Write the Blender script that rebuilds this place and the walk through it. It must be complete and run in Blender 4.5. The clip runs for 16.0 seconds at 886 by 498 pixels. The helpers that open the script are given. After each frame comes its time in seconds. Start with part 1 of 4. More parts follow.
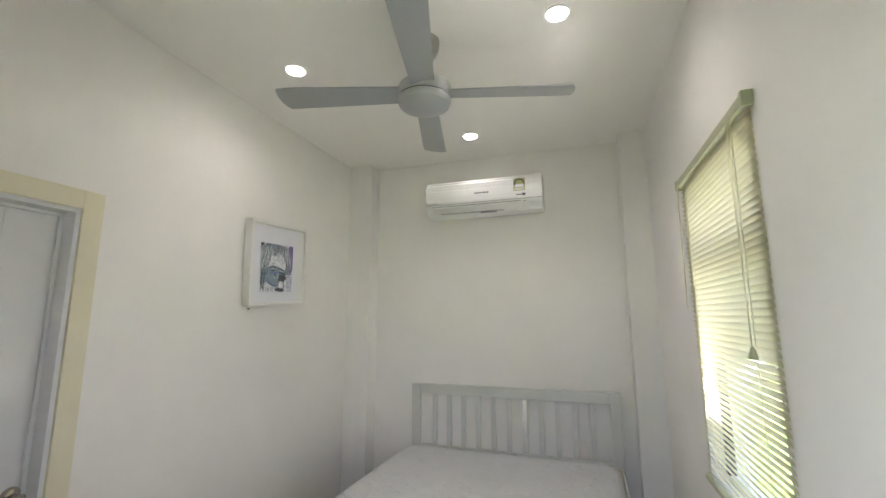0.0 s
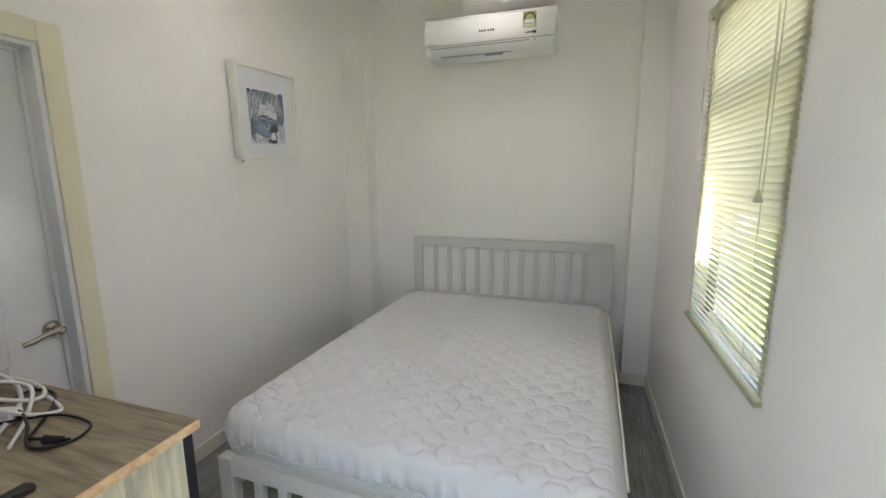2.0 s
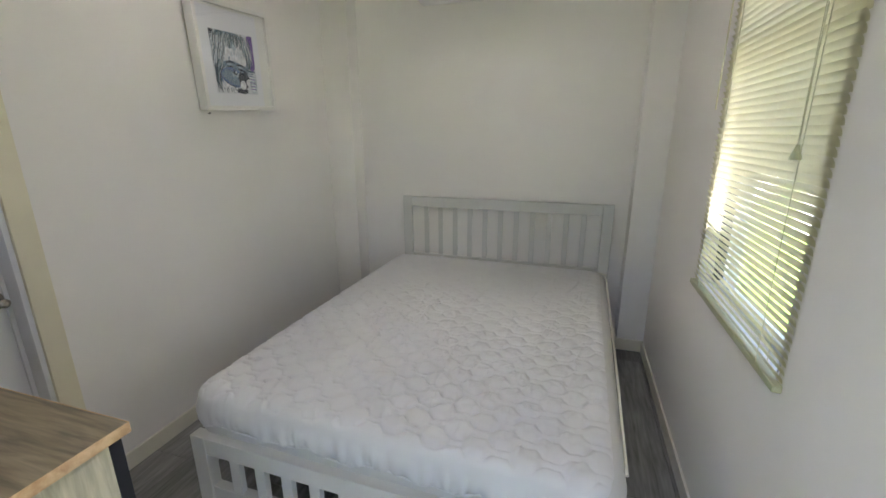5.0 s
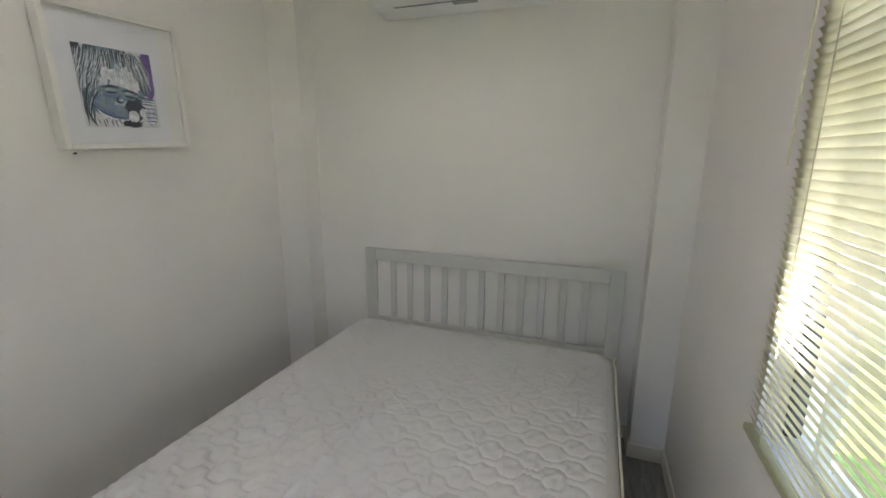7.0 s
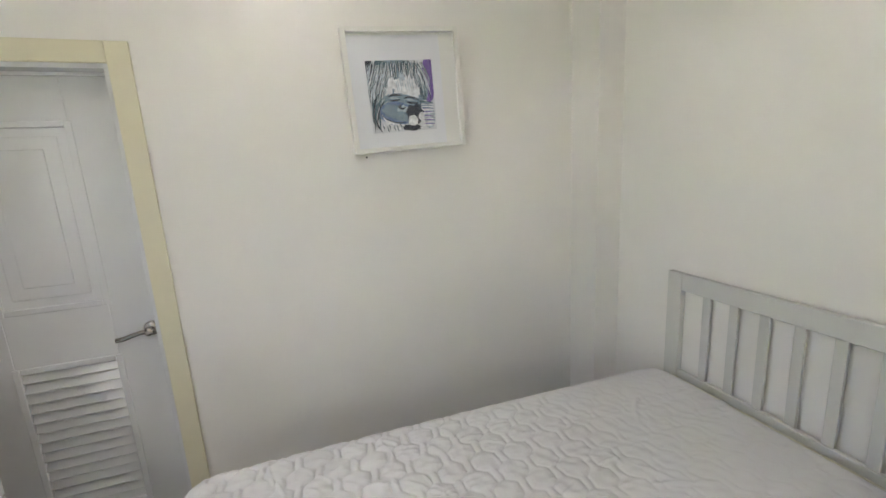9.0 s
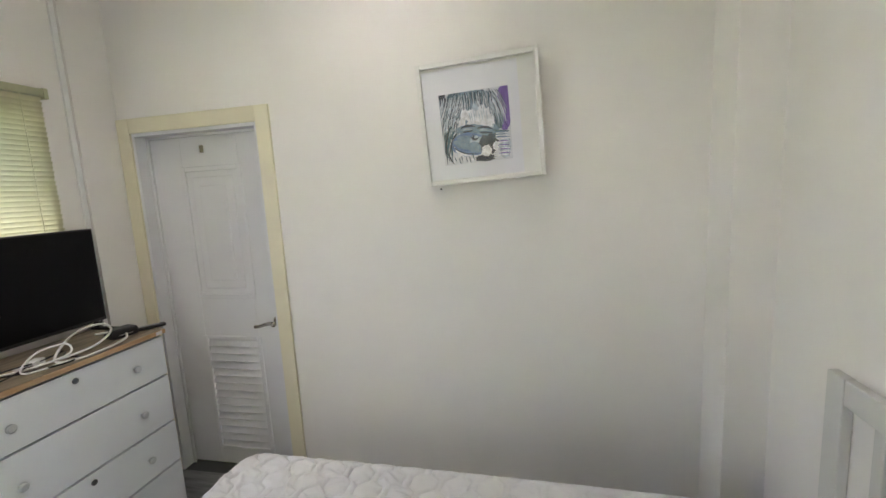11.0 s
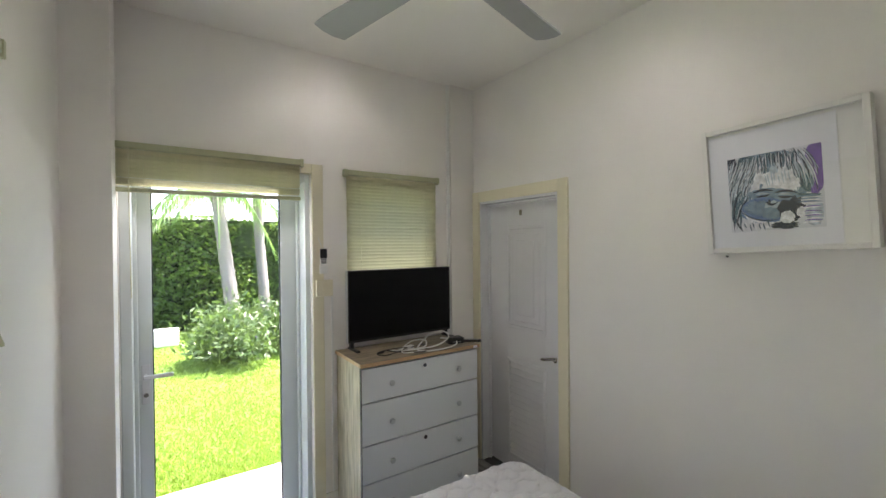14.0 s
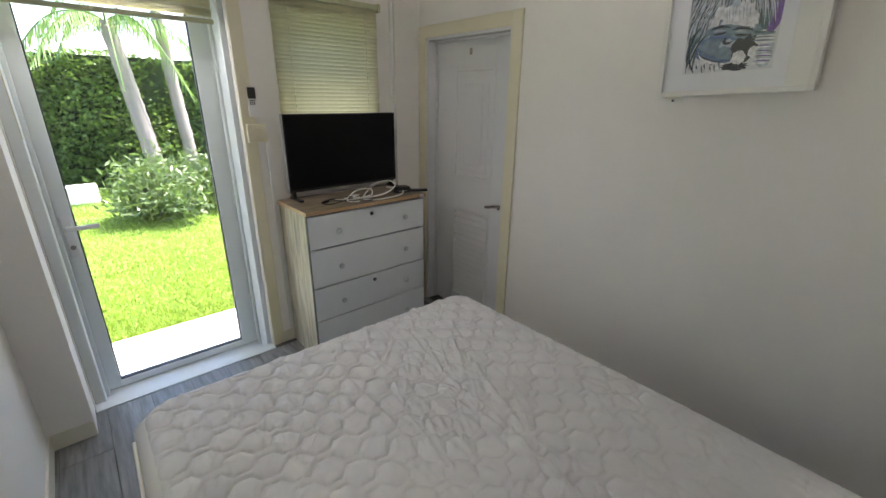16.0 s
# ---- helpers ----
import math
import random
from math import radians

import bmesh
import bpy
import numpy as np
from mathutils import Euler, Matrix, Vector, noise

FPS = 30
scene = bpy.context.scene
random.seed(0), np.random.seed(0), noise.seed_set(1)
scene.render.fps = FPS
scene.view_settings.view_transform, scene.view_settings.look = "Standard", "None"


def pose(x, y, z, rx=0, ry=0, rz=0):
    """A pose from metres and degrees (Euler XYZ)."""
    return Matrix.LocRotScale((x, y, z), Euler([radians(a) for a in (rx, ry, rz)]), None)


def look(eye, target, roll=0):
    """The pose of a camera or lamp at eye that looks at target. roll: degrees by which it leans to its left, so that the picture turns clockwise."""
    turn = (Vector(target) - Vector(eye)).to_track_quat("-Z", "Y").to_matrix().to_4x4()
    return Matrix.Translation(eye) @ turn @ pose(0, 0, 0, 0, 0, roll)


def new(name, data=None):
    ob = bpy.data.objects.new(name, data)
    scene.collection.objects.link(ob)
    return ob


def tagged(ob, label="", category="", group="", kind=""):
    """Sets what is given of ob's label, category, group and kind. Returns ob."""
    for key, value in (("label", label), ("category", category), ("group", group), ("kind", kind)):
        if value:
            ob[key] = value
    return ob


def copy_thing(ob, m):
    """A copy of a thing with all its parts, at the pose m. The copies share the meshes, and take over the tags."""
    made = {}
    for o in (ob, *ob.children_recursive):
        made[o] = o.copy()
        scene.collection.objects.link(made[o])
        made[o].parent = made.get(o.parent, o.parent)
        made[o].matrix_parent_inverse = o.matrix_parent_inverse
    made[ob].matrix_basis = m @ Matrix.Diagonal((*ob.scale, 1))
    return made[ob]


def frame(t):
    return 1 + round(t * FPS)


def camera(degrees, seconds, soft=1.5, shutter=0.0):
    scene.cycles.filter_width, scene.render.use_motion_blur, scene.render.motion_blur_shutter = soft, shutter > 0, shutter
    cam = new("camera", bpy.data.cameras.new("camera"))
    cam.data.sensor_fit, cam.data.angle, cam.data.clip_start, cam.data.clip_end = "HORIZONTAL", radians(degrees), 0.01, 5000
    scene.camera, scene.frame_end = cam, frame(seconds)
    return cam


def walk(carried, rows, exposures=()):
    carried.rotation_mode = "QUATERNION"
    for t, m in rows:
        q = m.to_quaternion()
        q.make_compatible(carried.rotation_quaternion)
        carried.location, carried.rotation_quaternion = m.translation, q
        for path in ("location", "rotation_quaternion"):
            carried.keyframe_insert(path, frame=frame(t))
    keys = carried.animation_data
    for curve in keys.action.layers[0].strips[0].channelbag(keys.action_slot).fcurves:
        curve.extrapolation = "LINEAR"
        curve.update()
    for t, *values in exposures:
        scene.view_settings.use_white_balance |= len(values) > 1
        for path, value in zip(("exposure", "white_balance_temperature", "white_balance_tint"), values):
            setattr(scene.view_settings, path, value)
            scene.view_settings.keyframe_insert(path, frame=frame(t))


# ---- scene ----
cam = camera(93.3, 16.0, soft=1.5)
PATH = [
    (0, (0.267, 0.394, 1.571), (-0.344, 2.273, 1.884), -0.2),
    (0.5, (0.274, 0.406, 1.56), (-0.367, 2.294, 1.71), -0.2),
    (1, (0.261, 0.408, 1.55), (-0.381, 2.302, 1.544), 0.4),
    (1.5, (0.26, 0.429, 1.539), (-0.339, 2.326, 1.336), -0.2),
    (2, (0.255, 0.434, 1.52), (-0.36, 2.306, 1.177), -0.3),
    (2.5, (0.254, 0.437, 1.504), (-0.371, 2.275, 1.022), -0.2),
    (3, (0.257, 0.438, 1.492), (-0.331, 2.258, 0.909), -1.1),
    (3.5, (0.271, 0.428, 1.459), (-0.334, 2.251, 0.9), -0.1),
    (6, (0.211, 0.972, 1.565), (-0.291, 2.842, 1.063), -1.3),
    (6.5, (0.284, 1.2, 1.591), (-0.031, 3.148, 1.267), -1.0),
    (7, (0.292, 1.342, 1.61), (-0.354, 3.185, 1.18), 0.4),
    (7.5, (0.241, 1.511, 1.625), (-0.536, 3.324, 1.294), -0.6),
    (8, (0.285, 1.829, 1.593), (-1.249, 3.082, 1.311), -0.3),
    (8.5, (0.346, 2.03, 1.552), (-1.393, 2.97, 1.251), 0.3),
    (9, (0.353, 2.122, 1.563), (-1.501, 2.76, 1.167), -3.2),
    (11.5, (0.295, 3.095, 1.614), (-1.532, 2.337, 1.316), -0.6),
    (12, (0.297, 3.255, 1.617), (-1.301, 2.096, 1.292), 0.0),
    (12.5, (0.354, 3.287, 1.645), (-0.912, 1.754, 1.431), -2.1),
    (13, (0.394, 3.275, 1.648), (-0.648, 1.59, 1.377), -1.3),
    (13.5, (0.403, 3.267, 1.672), (-0.563, 1.529, 1.459), -0.7),
    (14, (0.41, 3.284, 1.674), (-0.707, 1.625, 1.656), -0.5),
    (14.5, (0.43, 3.313, 1.695), (-0.666, 1.68, 2.061), -1.0),
    (15, (0.42, 3.28, 1.685), (-0.737, 1.649, 1.637), -0.5),
    (15.5, (0.395, 3.272, 1.662), (-0.759, 1.694, 1.242), -0.6),
    (16, (0.402, 3.26, 1.613), (-0.845, 1.851, 0.934), 0.7),
]
EXPOSURES = [(0.0, 3.24, 6640, 18), (1.0, 3.18, 6640, 18), (3.5, 3.12, 6640, 18), (6.0, 2.76, 6640, 18), (6.5, 2.73, 6640, 18), (7.0, 2.82, 6640, 18), (7.5, 3.40, 6640, 18), (8.0, 3.46, 6640, 18), (8.5, 3.46, 6640, 18), (9.0, 3.43, 6640, 18), (11.5, 3.43, 6640, 18), (12.0, 3.02, 6640, 18), (12.5, 2.78, 6640, 18), (13.5, 2.64, 6640, 18), (14.0, 2.84, 6640, 18), (14.5, 3.30, 6640, 18), (15.0, 2.89, 6640, 18), (15.5, 2.70, 6640, 18), (16.0, 2.68, 6640, 18)]
SPOT_W, WIN_W, WIN2_W, DOOR_W = 2.35, 0.32, 0.26, 0.55
FAN_TURN, HEAD_SLATS, FOOT_SLATS = 15, 11, 11
TVX, TVY, QUILT = -0.977, 0.706, 0.0135
walk(cam, [(t, look(eye, target, roll)) for t, eye, target, roll in PATH], EXPOSURES)

# ---- sky, sun and lamps ----
SUN_WAY = Vector((-0.50, 0.02, 0.86)).normalized()
world = bpy.data.worlds.new("sky")
scene.world = world
world.use_nodes = True
wn = world.node_tree.nodes
sky = wn.new("ShaderNodeTexSky")
sky.sky_type, sky.sun_disc = "NISHITA", False
sky.sun_elevation = math.asin(SUN_WAY.z)
sky.sun_rotation = math.atan2(SUN_WAY.x, SUN_WAY.y)
wn["Background"].inputs["Strength"].default_value = 0.15
world.node_tree.links.new(sky.outputs["Color"], wn["Background"].inputs["Color"])


def lamp(name, kind, place, aim, power, colour=(1, 1, 1), **more):
    data = bpy.data.lights.new(name, kind)
    data.energy, data.color = power, colour
    if kind == "AREA":
        data.shape, data.size, data.size_y = "RECTANGLE", more["size"], more["size_y"]
    if kind == "SUN":
        data.angle = radians(0.5)
    if kind == "SPOT":
        data.spot_size, data.spot_blend, data.shadow_soft_size = radians(150), 1.0, 0.045
    ob = new(name, data)
    ob.matrix_world = look(place, aim)
    return ob


lamp("sun", "SUN", SUN_WAY * 20, (0, 0, 0), 5.0, (1.0, 0.95, 0.87))
DOWNLIGHTS = [(-1.152, 2.155), (0.235, 2.15), (-0.454, 3.285), (-0.452, 0.975)]
for (lx, ly), share in zip(DOWNLIGHTS, (0.56, 0.72, 0.26, 0.30)):
    lamp("downlight_glow", "SPOT", (lx, ly, 2.885), (lx, ly, 0), SPOT_W * share, (1.0, 0.965, 0.94))
# fill lamp added in the garden door's head, above the raised blind's lower edge
lamp("door_fill", "AREA", (0.16, 0.600, 1.986), (0.16, 1.6, 0.6), DOOR_W, (1.0, 1.0, 0.97), size=0.66, size_y=0.05)
# daylight standing in the side window's upper light, behind its blind
lamp("window_fill", "AREA", (0.895, 2.19, 1.97), (-1, 2.19, 2.6), WIN_W * 0.5, (1.0, 1.0, 0.96), size=0.75, size_y=0.26)
# and a bare lamp panel, seen white between slats in place of the sash
lamp("window_fill", "AREA", (0.90, 2.50, 1.31), (-1, 2.30, 2.9), WIN_W * 2.4, (1.0, 1.0, 0.98), size=0.13, size_y=0.78)
# daylight standing in the small window's opening, behind its blind
lamp("small_window_daylight", "AREA", (-0.955, 0.46, 1.42), (-0.955, 3, 1.4), WIN2_W, (1.0, 1.0, 0.90), size=0.5, size_y=0.5)

# ---- materials ----


def material(name, base, rough=0.6, metal=0.0, vary=0.06, scale=6.0, bump=0.1, grain=120.0, stretch=(1, 1, 1), per_object=0.0, detail=4.0, specular=0.5, coords="Object"):
    """Painted or natural surface: a broad stain, a fine grain and relief, in metres."""
    m = bpy.data.materials.new(name)
    m.use_nodes = True
    n, l = m.node_tree.nodes, m.node_tree.links
    bsdf = n["Principled BSDF"]
    tc, mp = n.new("ShaderNodeTexCoord"), n.new("ShaderNodeMapping")
    mp.inputs["Scale"].default_value = stretch
    l.new(tc.outputs[coords], mp.inputs["Vector"])
    broad, fine = n.new("ShaderNodeTexNoise"), n.new("ShaderNodeTexNoise")
    broad.inputs["Scale"].default_value, broad.inputs["Detail"].default_value = scale, detail
    fine.inputs["Scale"].default_value, fine.inputs["Detail"].default_value = grain, 2.0
    ramp = n.new("ShaderNodeMapRange")
    ramp.inputs["To Min"].default_value, ramp.inputs["To Max"].default_value = 1 - vary, 1 + vary
    mix = n.new("ShaderNodeMix")
    mix.data_type, mix.blend_type = "RGBA", "MULTIPLY"
    mix.inputs["Factor"].default_value = 1.0
    mix.inputs["A"].default_value = (*base, 1)
    for tex in (broad, fine):
        l.new(mp.outputs["Vector"], tex.inputs["Vector"])
    l.new(broad.outputs["Fac"], ramp.inputs["Value"])
    l.new(ramp.outputs["Result"], mix.inputs["B"])
    out = mix.outputs["Result"]
    if per_object:
        info, r2, m2 = n.new("ShaderNodeObjectInfo"), n.new("ShaderNodeMapRange"), n.new("ShaderNodeMix")
        r2.inputs["To Min"].default_value, r2.inputs["To Max"].default_value = 1 - per_object, 1 + per_object
        m2.data_type, m2.blend_type = "RGBA", "MULTIPLY"
        m2.inputs["Factor"].default_value = 1.0
        l.new(info.outputs["Random"], r2.inputs["Value"])
        l.new(out, m2.inputs["A"])
        l.new(r2.outputs["Result"], m2.inputs["B"])
        out = m2.outputs["Result"]
    l.new(out, bsdf.inputs["Base Color"])
    bsdf.inputs["Roughness"].default_value, bsdf.inputs["Metallic"].default_value = rough, metal
    bsdf.inputs["Specular IOR Level"].default_value = specular
    if bump:
        b = n.new("ShaderNodeBump")
        b.inputs["Strength"].default_value, b.inputs["Distance"].default_value = bump, 0.002
        l.new(fine.outputs["Fac"], b.inputs["Height"])
        l.new(b.outputs["Normal"], bsdf.inputs["Normal"])
    return m


def wood(name, dark, light, rough=0.5, axis=0, rings=9.0, per_object=0.0):
    """Board with long figured grain along one axis."""
    m = material(name, (1, 1, 1), rough, vary=0.05, scale=14, bump=0.08, grain=160, stretch=[0.08 if a == axis else 1 for a in range(3)], per_object=per_object)
    n, l = m.node_tree.nodes, m.node_tree.links
    tc, mp = n.new("ShaderNodeTexCoord"), n.new("ShaderNodeMapping")
    mp.inputs["Scale"].default_value = [0.8 if a == axis else 8.0 for a in range(3)]
    info, add = n.new("ShaderNodeObjectInfo"), n.new("ShaderNodeVectorMath")
    add.operation = "ADD"
    warp, grain, ramp = n.new("ShaderNodeTexNoise"), n.new("ShaderNodeTexNoise"), n.new("ShaderNodeValToRGB")
    warp.inputs["Scale"].default_value, warp.inputs["Detail"].default_value, warp.inputs["Distortion"].default_value = rings * 0.25, 5.0, 1.2
    grain.inputs["Scale"].default_value, grain.inputs["Detail"].default_value, grain.inputs["Distortion"].default_value = rings, 7.0, 0.4
    blend = n.new("ShaderNodeMath")
    blend.operation = "MULTIPLY_ADD"
    blend.inputs[1].default_value = 0.55
    half = n.new("ShaderNodeMath")
    half.operation = "MULTIPLY"
    half.inputs[1].default_value = 0.45
    l.new(tc.outputs["Object"], add.inputs[0])
    l.new(info.outputs["Random"], add.inputs[1])
    l.new(add.outputs["Vector"], mp.inputs["Vector"])
    l.new(mp.outputs["Vector"], warp.inputs["Vector"])
    l.new(mp.outputs["Vector"], grain.inputs["Vector"])
    l.new(warp.outputs["Fac"], half.inputs[0])
    l.new(grain.outputs["Fac"], blend.inputs[0])
    l.new(half.outputs["Value"], blend.inputs[2])
    l.new(blend.outputs["Value"], ramp.inputs["Fac"])
    ramp.color_ramp.elements[0].position, ramp.color_ramp.elements[0].color = 0.34, (*dark, 1)
    ramp.color_ramp.elements[1].position, ramp.color_ramp.elements[1].color = 0.62, (*light, 1)
    l.new(ramp.outputs["Color"], n["Mix"].inputs["A"])
    return m


def glow(name, colour, strength):
    m = bpy.data.materials.new(name)
    m.use_nodes = True
    b = m.node_tree.nodes["Principled BSDF"]
    b.inputs["Emission Color"].default_value = (*colour, 1)
    b.inputs["Emission Strength"].default_value = strength
    return m


def clear_glass(name):
    m = bpy.data.materials.new(name)
    m.use_nodes = True
    b = m.node_tree.nodes["Principled BSDF"]
    b.inputs["Base Color"].default_value = (0.98, 1.0, 0.99, 1)
    b.inputs["Roughness"].default_value, b.inputs["IOR"].default_value = 0.0, 1.45
    b.inputs["Transmission Weight"].default_value = 1.0
    return m


def thin(name, base, through_colour, amount, rough=0.5):
    """Thin sheet that lets some light through: blind slats and leaves."""
    m = material(name, base, rough, vary=0.1, scale=30, bump=0.03, per_object=0.08)
    n, l = m.node_tree.nodes, m.node_tree.links
    tr, mx = n.new("ShaderNodeBsdfTranslucent"), n.new("ShaderNodeMixShader")
    tr.inputs["Color"].default_value = (*through_colour, 1)
    mx.inputs["Fac"].default_value = amount
    l.new(n["Principled BSDF"].outputs["BSDF"], mx.inputs[1])
    l.new(tr.outputs["BSDF"], mx.inputs[2])
    l.new(mx.outputs["Shader"], n["Material Output"].inputs["Surface"])
    return m


M = {
    "wall": material("white_wall_paint", (0.845, 0.82, 0.785), 0.7, vary=0.035, scale=2.2, bump=0.15, grain=70, specular=0.3),
    "ceiling": material("ceiling_paint", (0.88, 0.855, 0.81), 0.8, vary=0.02, scale=1.2, bump=0.06, grain=90, specular=0.2),
    "skirting": material("ivory_skirting_paint", (0.74, 0.71, 0.61), 0.4, vary=0.05, scale=5, bump=0.06),
    "cream": material("cream_gloss_paint", (0.76, 0.71, 0.54), 0.4, vary=0.05, scale=5, bump=0.06),
    "white_gloss": material("white_gloss_paint", (0.76, 0.76, 0.775), 0.2, vary=0.03, scale=4, bump=0.04, grain=60),
    "upvc": material("white_plastic_frame", (0.72, 0.76, 0.76), 0.35, vary=0.03, scale=3, bump=0.02),
    "bed": material("pale_grey_bed_paint", (0.64, 0.635, 0.605), 0.42, vary=0.05, scale=7, bump=0.08),
    "mattress": material("white_quilted_cotton", (0.67, 0.67, 0.68), 0.85, vary=0.025, scale=9, bump=0.5, grain=420, specular=0.15),
    "mattress_side": material("mattress_ticking", (0.60, 0.60, 0.59), 0.85, vary=0.03, scale=12, bump=0.4, grain=300, specular=0.15),
    "tape": material("ivory_edge_tape", (0.72, 0.70, 0.60), 0.8, vary=0.05, scale=20, bump=0.2),
    "slat": thin("pale_olive_slat", (0.52, 0.50, 0.335), (0.84, 0.795, 0.57), 0.23, 0.4),
    "rail": material("olive_blind_rail", (0.44, 0.45, 0.29), 0.4, vary=0.05, scale=8, bump=0.02),
    "cord": material("cream_cord", (0.6, 0.58, 0.42), 0.7, vary=0.05, scale=60),
    "top_wood": wood("grey_oak_top", (0.085, 0.066, 0.043), (0.33, 0.265, 0.175), 0.42, axis=0),
    "edge_wood": wood("honey_oak_edge", (0.42, 0.25, 0.125), (0.62, 0.43, 0.25), 0.5, axis=0),
    "side_wood": wood("pale_ash_side", (0.25, 0.225, 0.155), (0.56, 0.51, 0.375), 0.5, axis=2, rings=9),
    "drawer": material("white_drawer_laminate", (0.74, 0.77, 0.80), 0.35, vary=0.02, scale=3, bump=0.02),
    "black_edge": material("black_edging", (0.012, 0.012, 0.014), 0.5, vary=0.1),
    "knob": material("satin_knob", (0.55, 0.58, 0.60), 0.3, metal=0.8, vary=0.05),
    "chrome": material("brushed_steel", (0.42, 0.39, 0.35), 0.26, metal=1.0, vary=0.08, scale=20),
    "black": material("black_plastic", (0.012, 0.012, 0.013), 0.32, vary=0.1, scale=10, bump=0.02),
    "screen": material("black_screen", (0.003, 0.003, 0.0035), 0.35, vary=0.02, bump=0, specular=0.15),
    "white_cable": material("white_cable", (0.72, 0.72, 0.70), 0.45, vary=0.05),
    "ac": material("ivory_white_plastic", (0.82, 0.82, 0.80), 0.32, vary=0.015, scale=3, bump=0.01),
    "grey": material("grey_plastic", (0.30, 0.31, 0.31), 0.5, vary=0.05),
    "ink": material("dark_print", (0.05, 0.05, 0.055), 0.6, vary=0.05),
    "label": material("olive_label_print", (0.42, 0.42, 0.16), 0.5, vary=0.1),
    "fan": material("silver_fan_paint", (0.40, 0.41, 0.42), 0.42, metal=0.25, vary=0.03, scale=4, bump=0.02),
    "fan_metal": material("satin_nickel", (0.50, 0.49, 0.46), 0.3, metal=0.9, vary=0.04),
    "frame": material("white_picture_frame", (0.80, 0.79, 0.75), 0.4, vary=0.03, bump=0.05),
    "mat": material("mat_board", (0.80, 0.80, 0.83), 0.8, vary=0.01),
    "plank": wood("grey_floor_plank", (0.13, 0.131, 0.126), (0.275, 0.275, 0.265), 0.38, axis=1, rings=8, per_object=0.10),
    "joint": material("floor_joint", (0.09, 0.09, 0.088), 0.8, vary=0.1),
    "terrace": material("pale_concrete", (0.78, 0.77, 0.74), 0.85, vary=0.08, scale=4, bump=0.3),
    "soil": material("lawn_soil", (0.125, 0.215, 0.033), 0.95, vary=0.35, scale=2.2, bump=0.5, grain=40),
    "grass": thin("lawn_grass", (0.195, 0.30, 0.038), (0.29, 0.41, 0.05), 0.35, 0.6),
    "leaf": thin("hedge_leaf", (0.085, 0.15, 0.035), (0.18, 0.30, 0.05), 0.35, 0.4),
    "shrub": thin("shrub_leaf", (0.075, 0.12, 0.042), (0.15, 0.24, 0.05), 0.3, 0.45),
    "frond": thin("palm_frond", (0.11, 0.20, 0.05), (0.25, 0.40, 0.08), 0.35, 0.45),
    # shade deep inside the hedge, put into the core's colour
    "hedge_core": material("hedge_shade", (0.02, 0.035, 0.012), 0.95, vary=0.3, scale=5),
    "bark": material("palm_bark", (0.19, 0.165, 0.155), 0.9, vary=0.4, scale=5, bump=0.5, grain=30, stretch=(1, 1, 5)),
    "flower": material("violet_petal", (0.30, 0.16, 0.60), 0.6, vary=0.1),
    "dark_frame": material("dark_window_gasket", (0.03, 0.035, 0.035), 0.5, vary=0.1),
    "downlight": glow("lit_diffuser", (1.0, 0.97, 0.93), 6.0),
    "glass": clear_glass("clear_glass"),
    "roof": material("roof_tiles", (0.25, 0.16, 0.12), 0.8, vary=0.1),
}

# ---- building blocks ----


def box(bm, x0, x1, y0, y1, z0, z1, bevel=0.0, seg=2):
    made = bmesh.ops.create_cube(bm, size=1.0)["verts"]
    for v in made:
        v.co = Vector((x0 + (v.co.x + 0.5) * (x1 - x0), y0 + (v.co.y + 0.5) * (y1 - y0), z0 + (v.co.z + 0.5) * (z1 - z0)))
    if bevel:
        edges = list({e for v in made for e in v.link_edges})
        bmesh.ops.bevel(bm, geom=edges, offset=bevel, segments=seg, affect="EDGES", profile=0.5)


def tube(bm, a, b, r0, r1=None, sides=20, caps=True):
    a, b = Vector(a), Vector(b)
    way = b - a
    turn = way.to_track_quat("Z", "Y").to_matrix().to_4x4()
    bmesh.ops.create_cone(bm, cap_ends=caps, segments=sides, radius1=r0, radius2=r0 if r1 is None else r1, depth=way.length, matrix=Matrix.Translation((a + b) / 2) @ turn)


def lathe(bm, profile, sides=32, m=Matrix()):
    """Turned body: profile of (radius, height) about z."""
    rings = []
    for r, z in profile:
        rings.append([bm.verts.new(m @ Vector((r * math.cos(2 * math.pi * k / sides), r * math.sin(2 * math.pi * k / sides), z))) for k in range(sides)])
    for low, high in zip(rings, rings[1:]):
        for k in range(sides):
            bm.faces.new((low[k], low[(k + 1) % sides], high[(k + 1) % sides], high[k]))
    bm.faces.new(list(reversed(rings[0])))
    bm.faces.new(rings[-1])


def extrude(bm, outline, x0, x1):
    """Outline of (y, z) drawn out along x."""
    a = [bm.verts.new((x0, y, z)) for y, z in outline]
    b = [bm.verts.new((x1, y, z)) for y, z in outline]
    k = len(outline)
    for i in range(k):
        bm.faces.new((a[i], a[(i + 1) % k], b[(i + 1) % k], b[i]))
    bm.faces.new(list(reversed(a)))
    bm.faces.new(b)


